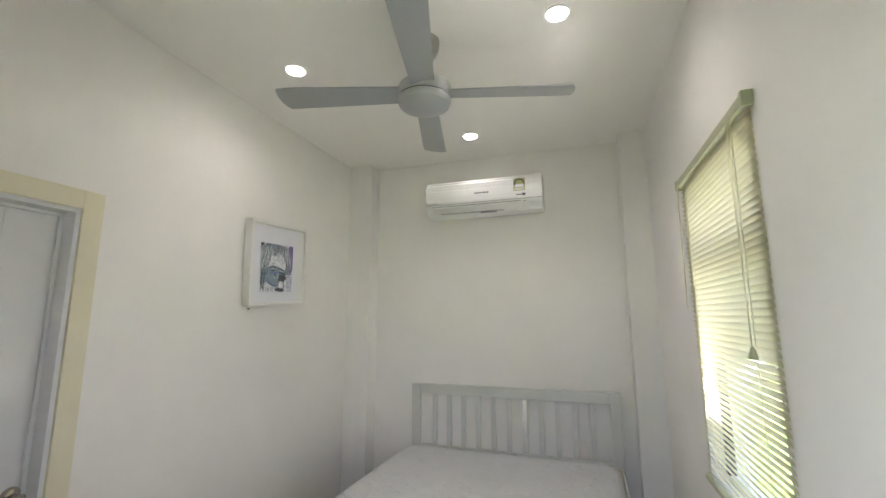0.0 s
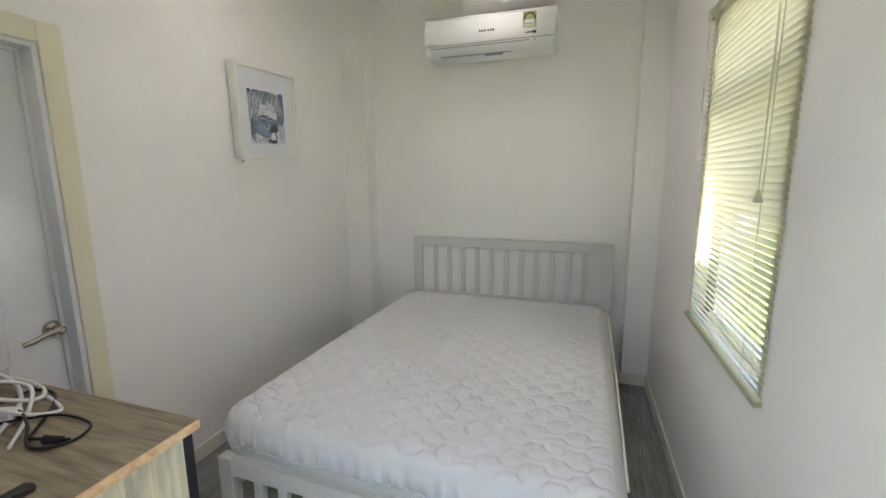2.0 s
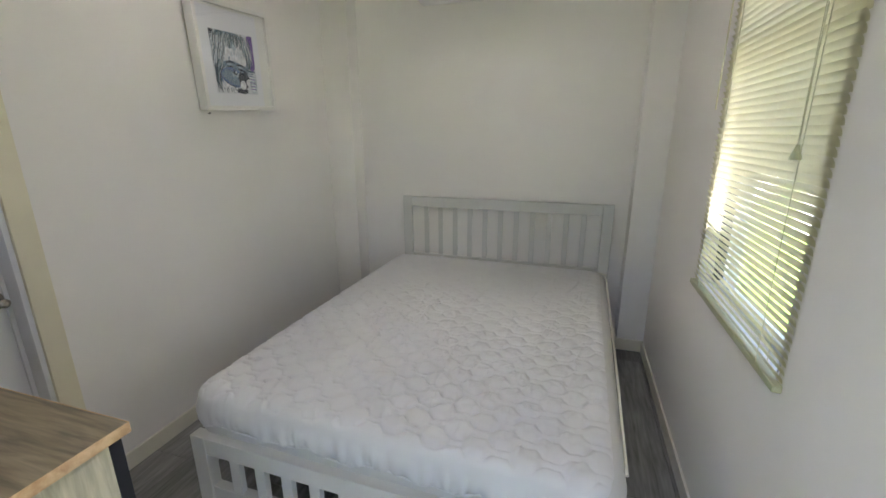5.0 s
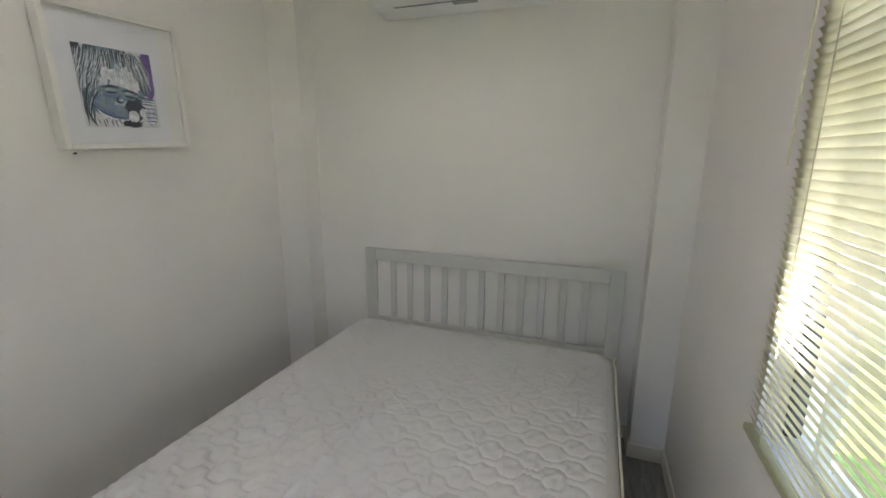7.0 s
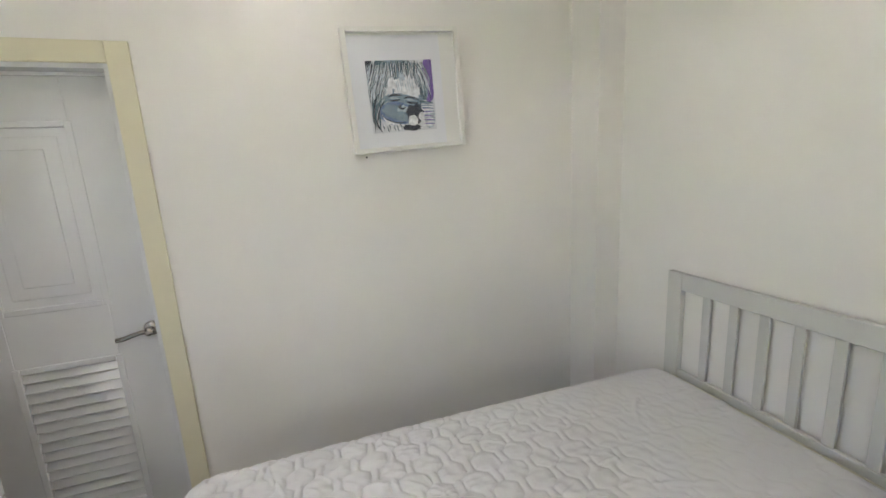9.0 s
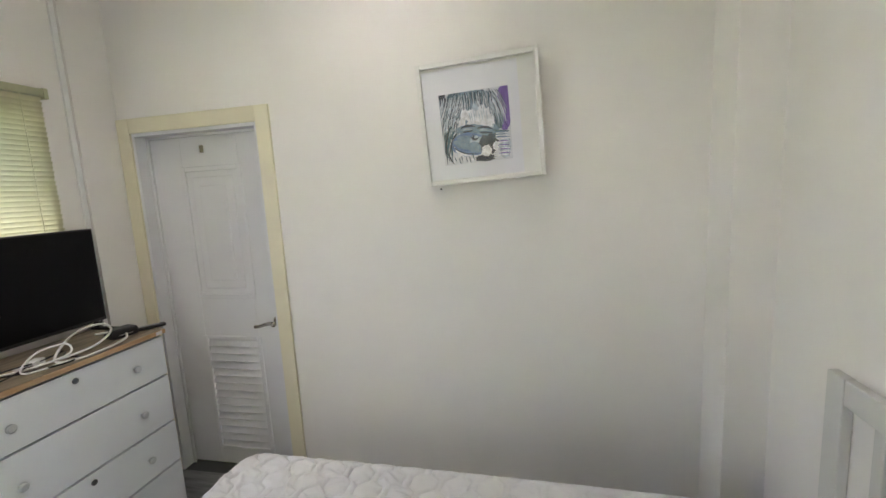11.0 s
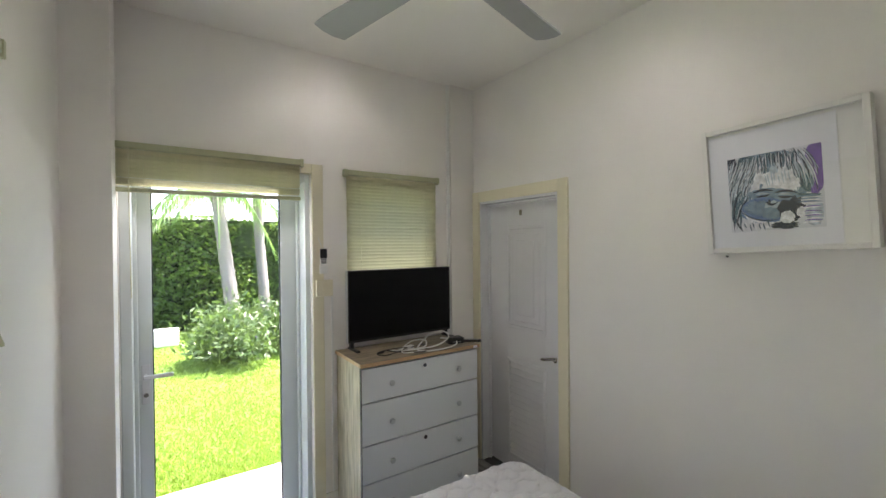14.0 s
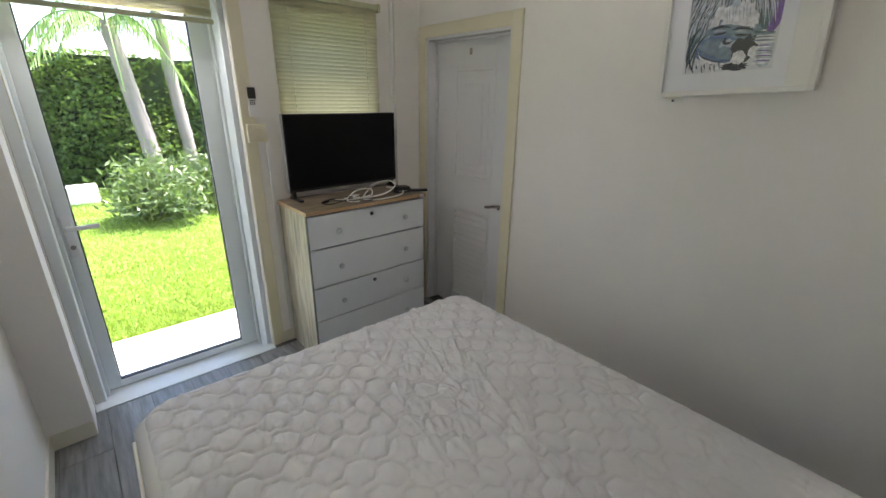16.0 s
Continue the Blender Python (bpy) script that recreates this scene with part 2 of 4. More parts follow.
def sweep(bm, points, radius, sides=19):
    """Round cord through points, smoothed."""
    pts = [Vector(p) for p in points]
    fine = []
    for i in range(len(pts) - 1):
        p0, p1, p2, p3 = pts[max(i - 1, 0)], pts[i], pts[i + 1], pts[min(i + 2, len(pts) - 1)]
        for k in range(8):
            t = k / 8
            fine.append(0.5 * (2 * p1 + (p2 - p0) * t + (2 * p0 - 5 * p1 + 4 * p2 - p3) * t * t + (3 * p1 - p0 - 3 * p2 + p3) * t ** 3))
    fine.append(pts[-1])
    rings = []
    for i, p in enumerate(fine):
        way = (fine[min(i + 1, len(fine) - 1)] - fine[max(i - 1, 0)]).normalized()
        side = way.cross(Vector((0.12, 0.2, 1))).normalized()
        up = side.cross(way)
        rings.append([bm.verts.new(p + radius * (math.cos(2 * math.pi * k / sides) * side + math.sin(2 * math.pi * k / sides) * up)) for k in range(sides)])
    for low, high in zip(rings, rings[1:]):
        for k in range(sides):
            bm.faces.new((low[k], low[(k + 1) % sides], high[(k + 1) % sides], high[k]))
    bm.faces.new(list(reversed(rings[0])))
    bm.faces.new(rings[-1])


def mesh_of(name, bm, mat, smooth=True, angle=20):
    me = bpy.data.meshes.new(name)
    bmesh.ops.recalc_face_normals(bm, faces=bm.faces[:])
    bm.to_mesh(me)
    bm.free()
    me.materials.append(M[mat] if isinstance(mat, str) else mat)
    if smooth:
        me.shade_smooth()
        me.set_sharp_from_angle(angle=radians(angle))
    return me


def part(name, bm, mat, parent, label="", smooth=True, angle=20):
    ob = new(name, mesh_of(name, bm, mat, smooth, angle))
    ob.parent = parent
    return tagged(ob, label)


def boxes(name, mat, parent, *spans, bevel=0.0, label=""):
    bm = bmesh.new()
    for s in spans:
        box(bm, *s, bevel=bevel)
    return part(name, bm, mat, parent, label)


def thing(name, place, label, category, group="", turn=0.0):
    ob = new(name)
    ob.empty_display_size = 0.1
    ob.location, ob.rotation_euler = place, (0, 0, radians(turn))
    return tagged(ob, label, category, group)


def setting(name, mat, *spans, label="", bevel=0.0, category="structure"):
    bm = bmesh.new()
    for s in spans:
        box(bm, *s, bevel=bevel)
    return tagged(new(name, mesh_of(name, bm, mat)), label, category, "", "structure")


# ---- the room ----
LEFT, RIGHT, BACK, FAR, TOP = -1.655, 0.772, 0.635, 3.755, 2.90
OUT = 0.34          # outer face of the door wall
LEFT_OUT, RIGHT_OUT, FAR_OUT = -1.80, 0.93, 3.92
DX0, DX1, DTOP = -0.375, 0.59, 2.13      # glass door opening
W2X0, W2X1, W2Z0, W2Z1 = -1.255, -0.635, 1.10, 2.08
WY0, WY1, WZ0, WZ1 = 1.785, 2.60, 0.872, 2.15   # side window
BY0, BY1, BTOP = 0.740, 1.518, 2.005      # bathroom door

setting("wall_north", "wall", (LEFT_OUT, RIGHT_OUT, FAR, FAR_OUT, -0.2, TOP + 0.1), label="plain white painted plaster wall behind the bed", category="wall")
setting("wall_west", "wall", (LEFT_OUT, LEFT, OUT, BY0, -0.2, TOP + 0.1), (LEFT_OUT, LEFT, BY1, FAR, -0.2, TOP + 0.1), (LEFT_OUT, LEFT, BY0, BY1, BTOP, TOP + 0.1),
        label="white painted plaster wall with the bathroom doorway", category="wall")
setting("wall_east", "wall", (RIGHT, RIGHT_OUT, OUT, WY0, -0.2, TOP + 0.1), (RIGHT, RIGHT_OUT, WY1, FAR, -0.2, TOP + 0.1), (RIGHT, RIGHT_OUT, WY0, WY1, -0.2, WZ0), (RIGHT, RIGHT_OUT, WY0, WY1, WZ1, TOP + 0.1),
        label="white painted plaster wall with the side window", category="wall")
setting("wall_south", "wall", (LEFT, W2X0, OUT, BACK, -0.2, TOP + 0.1), (W2X0, W2X1, OUT, BACK, -0.2, W2Z0), (W2X0, W2X1, OUT, BACK, W2Z1, TOP + 0.1),
        (W2X1, DX0, OUT, BACK, -0.2, TOP + 0.1), (DX0, DX1, OUT, BACK, DTOP, TOP + 0.1), (DX1, RIGHT, OUT, BACK, -0.2, TOP + 0.1),
        label="white painted plaster wall with garden door and small window", category="wall")
setting("ceiling", "ceiling", (LEFT_OUT, RIGHT_OUT, OUT, FAR_OUT, TOP, TOP + 0.12), label="flat white painted ceiling", category="ceiling")
setting("pilaster_1", "wall", (LEFT, -1.44, 3.60, FAR, 0, TOP), label="white plastered corner pilaster beside the bed", category="pilaster")
setting("pilaster_2", "wall", (0.597, RIGHT, 3.59, FAR, 0, TOP), label="white plastered corner pilaster beside the bed", category="pilaster")
setting("pilaster_3", "wall", (DX1 + 0.004, RIGHT, BACK, 0.865, 0, TOP), label="white plastered corner pilaster beside the garden door", category="pilaster")
setting("pilaster_4", "wall", (LEFT, -1.435, BACK, 0.66, 0, TOP), label="shallow white corner pilaster behind the chest", category="pilaster")
# unseen eaves, sized to set skylight on side window; closed bathroom beyond inner door
setting("roof", "roof", (LEFT_OUT - 0.4, RIGHT_OUT + 0.25, OUT - 0.06, FAR_OUT + 0.5, TOP + 0.13, TOP + 0.25), label="unseen tiled roof, eaves sized to set light on the side window", category="roof")
setting("bathroom_wall", "wall", (-2.9, -2.8, 0.3, 2.0, 0, 2.5), (-2.8, LEFT_OUT, 0.3, 0.4, 0, 2.5), (-2.8, LEFT_OUT, 1.9, 2.0, 0, 2.5), (-2.8, LEFT_OUT, 0.4, 1.9, 2.4, 2.5), label="plain wall closing the bathroom", category="wall")

floor = setting("floor", "joint", (LEFT_OUT, RIGHT_OUT, BACK, FAR_OUT, -0.15, -0.006), label="grey wood-look plank floor with fine joints", category="floor")
sill = setting("door_threshold", "upvc", (DX0, DX1, OUT, BACK + 0.02, -0.15, -0.055), (DX0, DX1, BACK - 0.03, BACK + 0.045, -0.055, 0.004), label="white door threshold strip", category="threshold")

bb = []
H = 0.085
for n_, s in enumerate([
    (LEFT, LEFT + 0.012, 1.60, 3.60), (LEFT, -1.44, 3.588, 3.60), (-1.44, -1.428, 3.60, FAR), (-1.428, 0.585, FAR - 0.012, FAR), (0.585, 0.597, 3.59, FAR),
    (0.585, RIGHT - 0.012, 3.578, 3.59), (RIGHT - 0.012, RIGHT, 0.877, 3.59), (DX1 + 0.004, RIGHT, 0.865, 0.877), (-0.535, -0.432, BACK, BACK + 0.012)]):
    bm = bmesh.new()
    box(bm, *s, 0.0, H, bevel=0.003)
    tagged(new("baseboard", mesh_of("baseboard", bm, "skirting")), "cream painted skirting board along the wall", "baseboard", "skirting boards", "structure")

# ---- garden door ----


def garden_door():
    d = tagged(new("door_1"), "closed white framed glass door to the garden", "door", "", "structure")
    d.location = (0, 0, 0)
    y0, y1 = 0.345, 0.415
    boxes("door_frame", "upvc", d, (DX1 - 0.05, DX1, y0, BACK - 0.035, -0.055, DTOP), (DX0, DX0 + 0.03, y0, BACK - 0.035, -0.055, DTOP), (DX0 + 0.03, DX1 - 0.05, y0, BACK - 0.035, DTOP - 0.05, DTOP), bevel=0.004)
    boxes("stop_bead", "upvc", d, (DX1 - 0.068, DX1 - 0.05, 0.43, 0.47, -0.054, DTOP - 0.05), (DX0 + 0.03, DX0 + 0.045, 0.43, 0.47, -0.054, DTOP - 0.05), bevel=0.003)
    x0, x1 = DX0 + 0.034, DX1 - 0.054
    gx0, gx1, gz0, gz1 = -0.237, 0.458, -0.008, 2.055
    leaf = boxes("leaf", "upvc", d, (x0, gx0, y0 + 0.01, y1, -0.05, DTOP - 0.055), (gx1, x1, y0 + 0.01, y1, -0.05, DTOP - 0.055), (gx0, gx1, y0 + 0.01, y1, -0.05, gz0), (gx0, gx1, y0 + 0.01, y1, gz1, DTOP - 0.055), bevel=0.004)
    g = 0.006
    boxes("gasket", "dark_frame", leaf, (gx0, gx0 + g, 0.38, y1 - 0.008, gz0, gz1), (gx1 - g, gx1, 0.38, y1 - 0.008, gz0, gz1), (gx0 + g, gx1 - g, 0.38, y1 - 0.008, gz0, gz0 + g), (gx0 + g, gx1 - g, 0.38, y1 - 0.008, gz1 - g, gz1))
    pane = boxes("pane", "glass", leaf, (gx0 + 0.001, gx1 - 0.001, 0.374, 0.379, gz0 + 0.001, gz1 - 0.001))
    pane.visible_shadow = False
    h = boxes("handle_plate", "white_gloss", leaf, (0.470, 0.510, y1, y1 + 0.008, 0.80, 1.02), bevel=0.003, label="white handle plate")
    bm = bmesh.new()
    tube(bm, (0.49, y1 + 0.006, 0.955), (0.49, y1 + 0.04, 0.955), 0.011)
    box(bm, 0.36, 0.502, y1 + 0.03, y1 + 0.045, 0.943, 0.967, bevel=0.006)
    part("lever", bm, "white_gloss", h, "white lever handle")
    bm = bmesh.new()
    tube(bm, (0.49, y1 + 0.006, 0.85), (0.49, y1 + 0.014, 0.85), 0.012)
    part("lock", bm, "chrome", h, "steel lock cylinder")
    for z in (0.25, 1.0, 1.75):
        boxes("hinge", "upvc", d, (x0 - 0.012, x0 + 0.018, y1, y1 + 0.012, z - 0.045, z + 0.045), bevel=0.004)


garden_door()
setting("trim_1", "cream", (DX0 - 0.072, DX0 - 0.002, BACK, BACK + 0.014, 0, DTOP + 0.06), bevel=0.003, label="cream painted casing beside the garden door", category="trim")
setting("trim_2", "cream", (DX0 - 0.001, DX1 + 0.003, BACK, BACK + 0.014, DTOP, DTOP + 0.06), bevel=0.003, label="cream painted casing over the garden door", category="trim")

# ---- bathroom door ----


def bathroom_door():
    d = tagged(new("door_2"), "closed white panelled door with a louvred lower panel", "door", "", "structure")
    X = -1.735
    boxes("jamb", "white_gloss", d, (LEFT_OUT, LEFT + 0.004, BY0, BY0 + 0.018, 0, BTOP), (LEFT_OUT, LEFT + 0.004, BY1 - 0.018, BY1, 0, BTOP), (LEFT_OUT, LEFT + 0.004, BY0 + 0.018, BY1 - 0.018, BTOP - 0.018, BTOP), bevel=0.002)
    boxes("stop", "white_gloss", d, (X + 0.002, X + 0.016, BY0 + 0.018, BY0 + 0.032, 0, BTOP - 0.018), (X + 0.002, X + 0.016, BY1 - 0.032, BY1 - 0.018, 0, BTOP - 0.018), (X + 0.002, X + 0.016, BY0 + 0.032, BY1 - 0.032, BTOP - 0.032, BTOP - 0.018), bevel=0.002)
    ya, yb, zb = BY0 + 0.02, BY1 - 0.02, BTOP - 0.02
    p0, p1 = 0.962, 1.322
    leaf = boxes("leaf", "white_gloss", d, (X - 0.035, X, ya, p0, 0.012, zb), (X - 0.035, X, p1, yb, 0.012, zb), (X - 0.035, X, p0, p1, 0.012, 0.115), (X - 0.035, X, p0, p1, 0.82, 1.07), (X - 0.035, X, p0, p1, 1.80, zb), bevel=0.0025)
    bm = bmesh.new()
    for za, zc in ((1.07, 1.80), (0.115, 0.82)):
        for s in ((p0 - 0.012, p0 + 0.014, za - 0.012, zc + 0.012), (p1 - 0.014, p1 + 0.012, za - 0.012, zc + 0.012), (p0 + 0.014, p1 - 0.014, za - 0.012, za + 0.014), (p0 + 0.014, p1 - 0.014, zc - 0.014, zc + 0.012)):
            box(bm, X - 0.03, X + 0.004, s[0], s[1], s[2], s[3], bevel=0.004)
    part("moulding", bm, "white_gloss", leaf)
    bm = bmesh.new()
    box(bm, X - 0.03, X - 0.006, p0 + 0.01, p1 - 0.01, 1.08, 1.79)
    box(bm, X - 0.016, X - 0.001, p0 + 0.045, p1 - 0.045, 1.115, 1.755, bevel=0.008)
    box(bm, X - 0.010, X + 0.005, p0 + 0.095, p1 - 0.095, 1.165, 1.705, bevel=0.006)
    part("panel", bm, "white_gloss", leaf)
    bm = bmesh.new()
    box(bm, -0.027, 0.027, p0 + 0.012, p1 - 0.012, -0.003, 0.003, bevel=0.002)
    bmesh.ops.rotate(bm, verts=bm.verts[:], cent=(0, 0, 0), matrix=Euler((0, radians(63), 0)).to_matrix())
    me = mesh_of("louvre", bm, "white_gloss")
    zz = 0.145
    while zz < 0.81:
        s = new("louvre", me)
        s.location, s.parent = (X - 0.012, 0, zz), leaf
        zz += 0.046
    boxes("louvre_backing", "white_gloss", leaf, (X - 0.034, X - 0.03, p0 - 0.001, p1 + 0.001, 0.114, 0.821))
    boxes("number_plate", "chrome", leaf, (X, X + 0.004, 1.090, 1.114, 1.885, 1.925), bevel=0.001, label="small dark metal plate")
    bm = bmesh.new()
    lathe(bm, [(0.033, 0.0), (0.033, 0.006), (0.027, 0.014), (0.013, 0.018), (0.012, 0.046), (0.016, 0.056), (0.0165, 0.062), (0.008, 0.066)], 24, Matrix.Translation((X, 1.463, 0.927)) @ Matrix.Rotation(radians(90), 4, "Y"))
    hd = part("door_handle", bm, "chrome", leaf, "brushed steel lever handle")
    bm = bmesh.new()
    sweep(bm, [(X + 0.052, 1.463, 0.927), (X + 0.056, 1.441, 0.929), (X + 0.056, 1.406, 0.922), (X + 0.055, 1.371, 0.912), (X + 0.052, 1.341, 0.908)], 0.0098, 19)
    part("lever", bm, "chrome", hd)


bathroom_door()
C = 0.078
setting("trim_3", "cream", (LEFT, LEFT + 0.016, BY0 - C, BY0, 0, BTOP + C), (LEFT, LEFT + 0.016, BY1, BY1 + C, 0, BTOP + C), (LEFT, LEFT + 0.0155, BY0, BY1, BTOP, BTOP + C), bevel=0.003, label="cream painted casing round the bathroom door", category="trim")

# ---- windows ----


def side_window():
    w = tagged(new("window_1"), "white framed window behind the lowered blind", "window", "", "structure")
    xa, xb = 0.84, 0.89
    f = 0.035
    boxes("window_frame", "upvc", w, (xa, xb, WY0, WY0 + f, WZ0, WZ1), (xa, xb, WY1 - f, WY1, WZ0, WZ1), (xa, xb, WY0 + f, WY1 - f, WZ0, WZ0 + f), (xa, xb, WY0 + f, WY1 - f, WZ1 - f, WZ1), (xa, xb, WY0 + f, WY1 - f, 1.765, 1.835), bevel=0.003)
    boxes("sash", "upvc", w, (xa - 0.012, xa + 0.018, 2.417, 2.437, WZ0 + f, 1.765), bevel=0.003)
    boxes("gasket", "dark_frame", w, (xa - 0.024, xa + 0.01, 2.541, 2.557, WZ0 + f, 1.72))
    for n_, s in enumerate(((WY0 + f, WY1 - f, 1.835, WZ1 - f), (WY0 + f, 2.417, WZ0 + f, 1.765))):
        p = boxes("pane", "glass", w, (xa + 0.022, xa + 0.027, *s))
        p.visible_shadow = False
    boxes("window_sill", "white_gloss", w, (RIGHT - 0.02, xa, WY0 + 0.002, WY1 - 0.002, WZ0 - 0.012, WZ0 + 0.004), bevel=0.003)
    boxes("reveal", "white_gloss", w, (RIGHT - 0.002, xa, WY0, WY0 + 0.01, WZ0 + 0.004, WZ1), (RIGHT - 0.002, xa, WY1 - 0.01, WY1, WZ0 + 0.004, WZ1))


def small_window():
    w = tagged(new("window_2"), "small white framed window behind the blind", "window", "", "structure")
    y0, y1, f = 0.40, 0.45, 0.04
    boxes("window_frame", "upvc", w, (W2X0, W2X0 + f, y0, y1, W2Z0, W2Z1), (W2X1 - f, W2X1, y0, y1, W2Z0, W2Z1), (W2X0 + f, W2X1 - f, y0, y1, W2Z0, W2Z0 + f), (W2X0 + f, W2X1 - f, y0, y1, W2Z1 - f, W2Z1), (W2X0 + f, W2X1 - f, y0, y1, 1.70, 1.75), bevel=0.003)
    for s in ((W2Z0 + f, 1.70), (1.75, W2Z1 - f)):
        p = boxes("pane", "glass", w, (W2X0 + f, W2X1 - f, y0 + 0.02, y0 + 0.025, *s))
        p.visible_shadow = False


side_window()
small_window()


def slat_mesh(length, name="slat"):
    """One curved slat, along x, 27 mm wide."""
    bm = bmesh.new()
    rows = []
    for k in range(5):
        u = (k - 2) / 2
        rows.append([bm.verts.new((sx * length / 2, u * 0.0135, 0.0034 * (1 - u * u))) for sx in (-1, 1)])
    for a, b in zip(rows, rows[1:]):
        bm.faces.new((a[0], a[1], b[1], b[0]))
    return mesh_of(name, bm, "slat", angle=60)


def blind(width, top, bottom, tilt, label, place, turn, stacked=0, pitch=0.0225, tilts=None):
    """Venetian blind: x along it, +y into the room, hung from place (z of the rail's top)."""
    b = thing("venetian_blind", place, label, "blind", "venetian blinds", turn)
    h = width / 2
    boxes("head_rail", "rail", b, (-h - 0.008, h + 0.008, -0.03, 0.008, -0.034, 0.0), bevel=0.003)
    for sx in (-1, 1):
        boxes("end_bracket", "rail", b, (sx * h - 0.014 if sx < 0 else h - 0.006, sx * h + 0.006 if sx < 0 else h + 0.014, -0.034, 0.012, -0.044, 0.004), bevel=0.003)
    me = slat_mesh(width - 0.012)
    z, drop = -0.05, top - bottom
    last = -(drop - 0.03 - stacked * 0.0042)
    i = 0
    rng = random.Random(int(width * 1000))
    while z > last:
        s = new("slat", me)
        s.parent = b
        s.location = (rng.uniform(-0.0015, 0.0015), -0.012, z)
        lean = tilt if tilts is None else tilts[0] + (tilts[1] - tilts[0]) * min(1, -z / drop)
        s.rotation_euler = (radians(lean + rng.uniform(-0.3, 0.3)), radians(rng.uniform(-0.02, 0.02)), 0)
        z -= pitch
        i += 1
    for k in range(stacked):
        s = new("slat", me)
        s.parent = b
        s.location, s.rotation_euler = (rng.uniform(-0.003, 0.003), -0.012 + rng.uniform(-0.002, 0.002), last - k * 0.0042), (radians(rng.uniform(-4, 4)), 0, 0)
    boxes("bottom_rail", "rail", b, (-h + 0.004, h - 0.004, -0.026, 0.002, -drop, -drop + 0.022), bevel=0.005)
    for f in (-0.36, 0.36):
        bm = bmesh.new()
        for yy in (-0.0255, 0.0015):
            tube(bm, (f * width, yy, -0.03), (f * width, yy, -drop + 0.02), 0.0013, sides=5)
        part("ladder_cord", bm, "cord", b)
    return b


B1 = blind(0.875, 2.212, 0.862, 53, "pale olive venetian blind lowered over the side window", (0.752, 2.188, 2.212), 90, tilts=(69, 65))
bm = bmesh.new()
tube(bm, (-0.325, 0.014, -0.03), (-0.325, 0.014, -0.74), 0.0011, sides=5)
tube(bm, (-0.31, 0.014, -0.03), (-0.321, 0.014, -0.74), 0.0011, sides=5)
part("pull_cord", bm, "cord", B1)
bm = bmesh.new()
lathe(bm, [(0.004, 0.0), (0.013, -0.03), (0.013, -0.036), (0.003, -0.037)][::-1], 16, Matrix.Translation((-0.324, 0.014, -0.735)))
part("tassel", bm, "rail", B1, "olive cord tassel")
bm = bmesh.new()
tube(bm, (0.41, 0.012, -0.03), (0.42, 0.012, -0.62), 0.003, sides=8)
part("tilt_wand", bm, "cord", B1)
B2 = blind(0.915, 2.205, 1.955, 66, "olive venetian blind pulled up above the garden door", (0.152, BACK + 0.038, 2.205), 0, stacked=9)
bm = bmesh.new()
tube(bm, (0.39, 0.014, -0.03), (0.385, 0.02, -0.78), 0.0022, sides=6)
part("tilt_wand", bm, "cord", B2)
B3 = blind(0.705, 2.172, 1.12, 67, "olive venetian blind lowered over the small window", (-0.947, BACK + 0.036, 2.172), 0)

# ---- ceiling fan ----


def ceiling_fan():
    fan = thing("ceiling_fan", (-0.393, 2.145, TOP), "silver grey four-blade ceiling fan hanging still", "ceiling fan")
    bm = bmesh.new()
    lathe(bm, [(0.072, 0.0), (0.073, -0.012), (0.068, -0.05), (0.052, -0.085), (0.026, -0.104), (0.014, -0.106)], 32)
    part("canopy", bm, "fan_metal", fan, "satin nickel ceiling cup")
    bm = bmesh.new()
    tube(bm, (0, 0, -0.10), (0, 0, -0.225), 0.0125)
    part("downrod", bm, "fan_metal", fan)
    bm = bmesh.new()
    lathe(bm, [(0.03, -0.203), (0.036, -0.223), (0.085, -0.230), (0.120, -0.240), (0.126, -0.250), (0.126, -0.300), (0.120, -0.303)], 40)
    part("motor_housing", bm, "fan", fan)
    bm = bmesh.new()
    lathe(bm, [(0.114, -0.301), (0.126, -0.309), (0.126, -0.326), (0.119, -0.341), (0.092, -0.356), (0.046, -0.366), (0.012, -0.369)], 40)
    part("lower_cover", bm, "fan", fan)
    bm = bmesh.new()
    lathe(bm, [(0.1225, -0.306), (0.1225, -0.300)], 40)
    part("seam", bm, "ink", fan, "dark seam round the motor")
    for k in range(4):
        bm = bmesh.new()
        pts = [(0.10, -0.055), (0.10, 0.055), (0.64, 0.072), (0.705, 0.066), (0.712, 0.02), (0.705, -0.03), (0.68, -0.074)]
        low = [bm.verts.new((x, y, -0.0035)) for x, y in pts]
        high = [bm.verts.new((x, y, 0.0035)) for x, y in pts]
        for i in range(len(pts)):
            j = (i + 1) % len(pts)
            bm.faces.new((low[i], low[j], high[j], high[i]))
        bm.faces.new(list(reversed(low)))
        bm.faces.new(high)
        b = part("blade", bm, "fan", fan)
        b.location = (0, 0, -0.280)
        b.rotation_euler = (radians(11), 0, radians(FAN_TURN + 90 * k))


ceiling_fan()

# ---- downlights ----


def downlight():
    d = thing("downlight", (*DOWNLIGHTS[0], TOP), "round white recessed ceiling downlight, lit", "downlight", "ceiling downlights")
    bm = bmesh.new()
    lathe(bm, [(0.046, -0.0005), (0.058, -0.0005), (0.058, -0.004), (0.052, -0.007), (0.046, -0.004)], 32)
    part("rim", bm, "ac", d)
    bm = bmesh.new()
    lathe(bm, [(0.0455, -0.004), (0.0455, -0.0015)], 32)
    part("diffuser", bm, "downlight", d, "glowing white diffuser")
    for p in DOWNLIGHTS[1:]:
        copy_thing(d, pose(*p, TOP))


downlight()

# ---- air conditioner ----


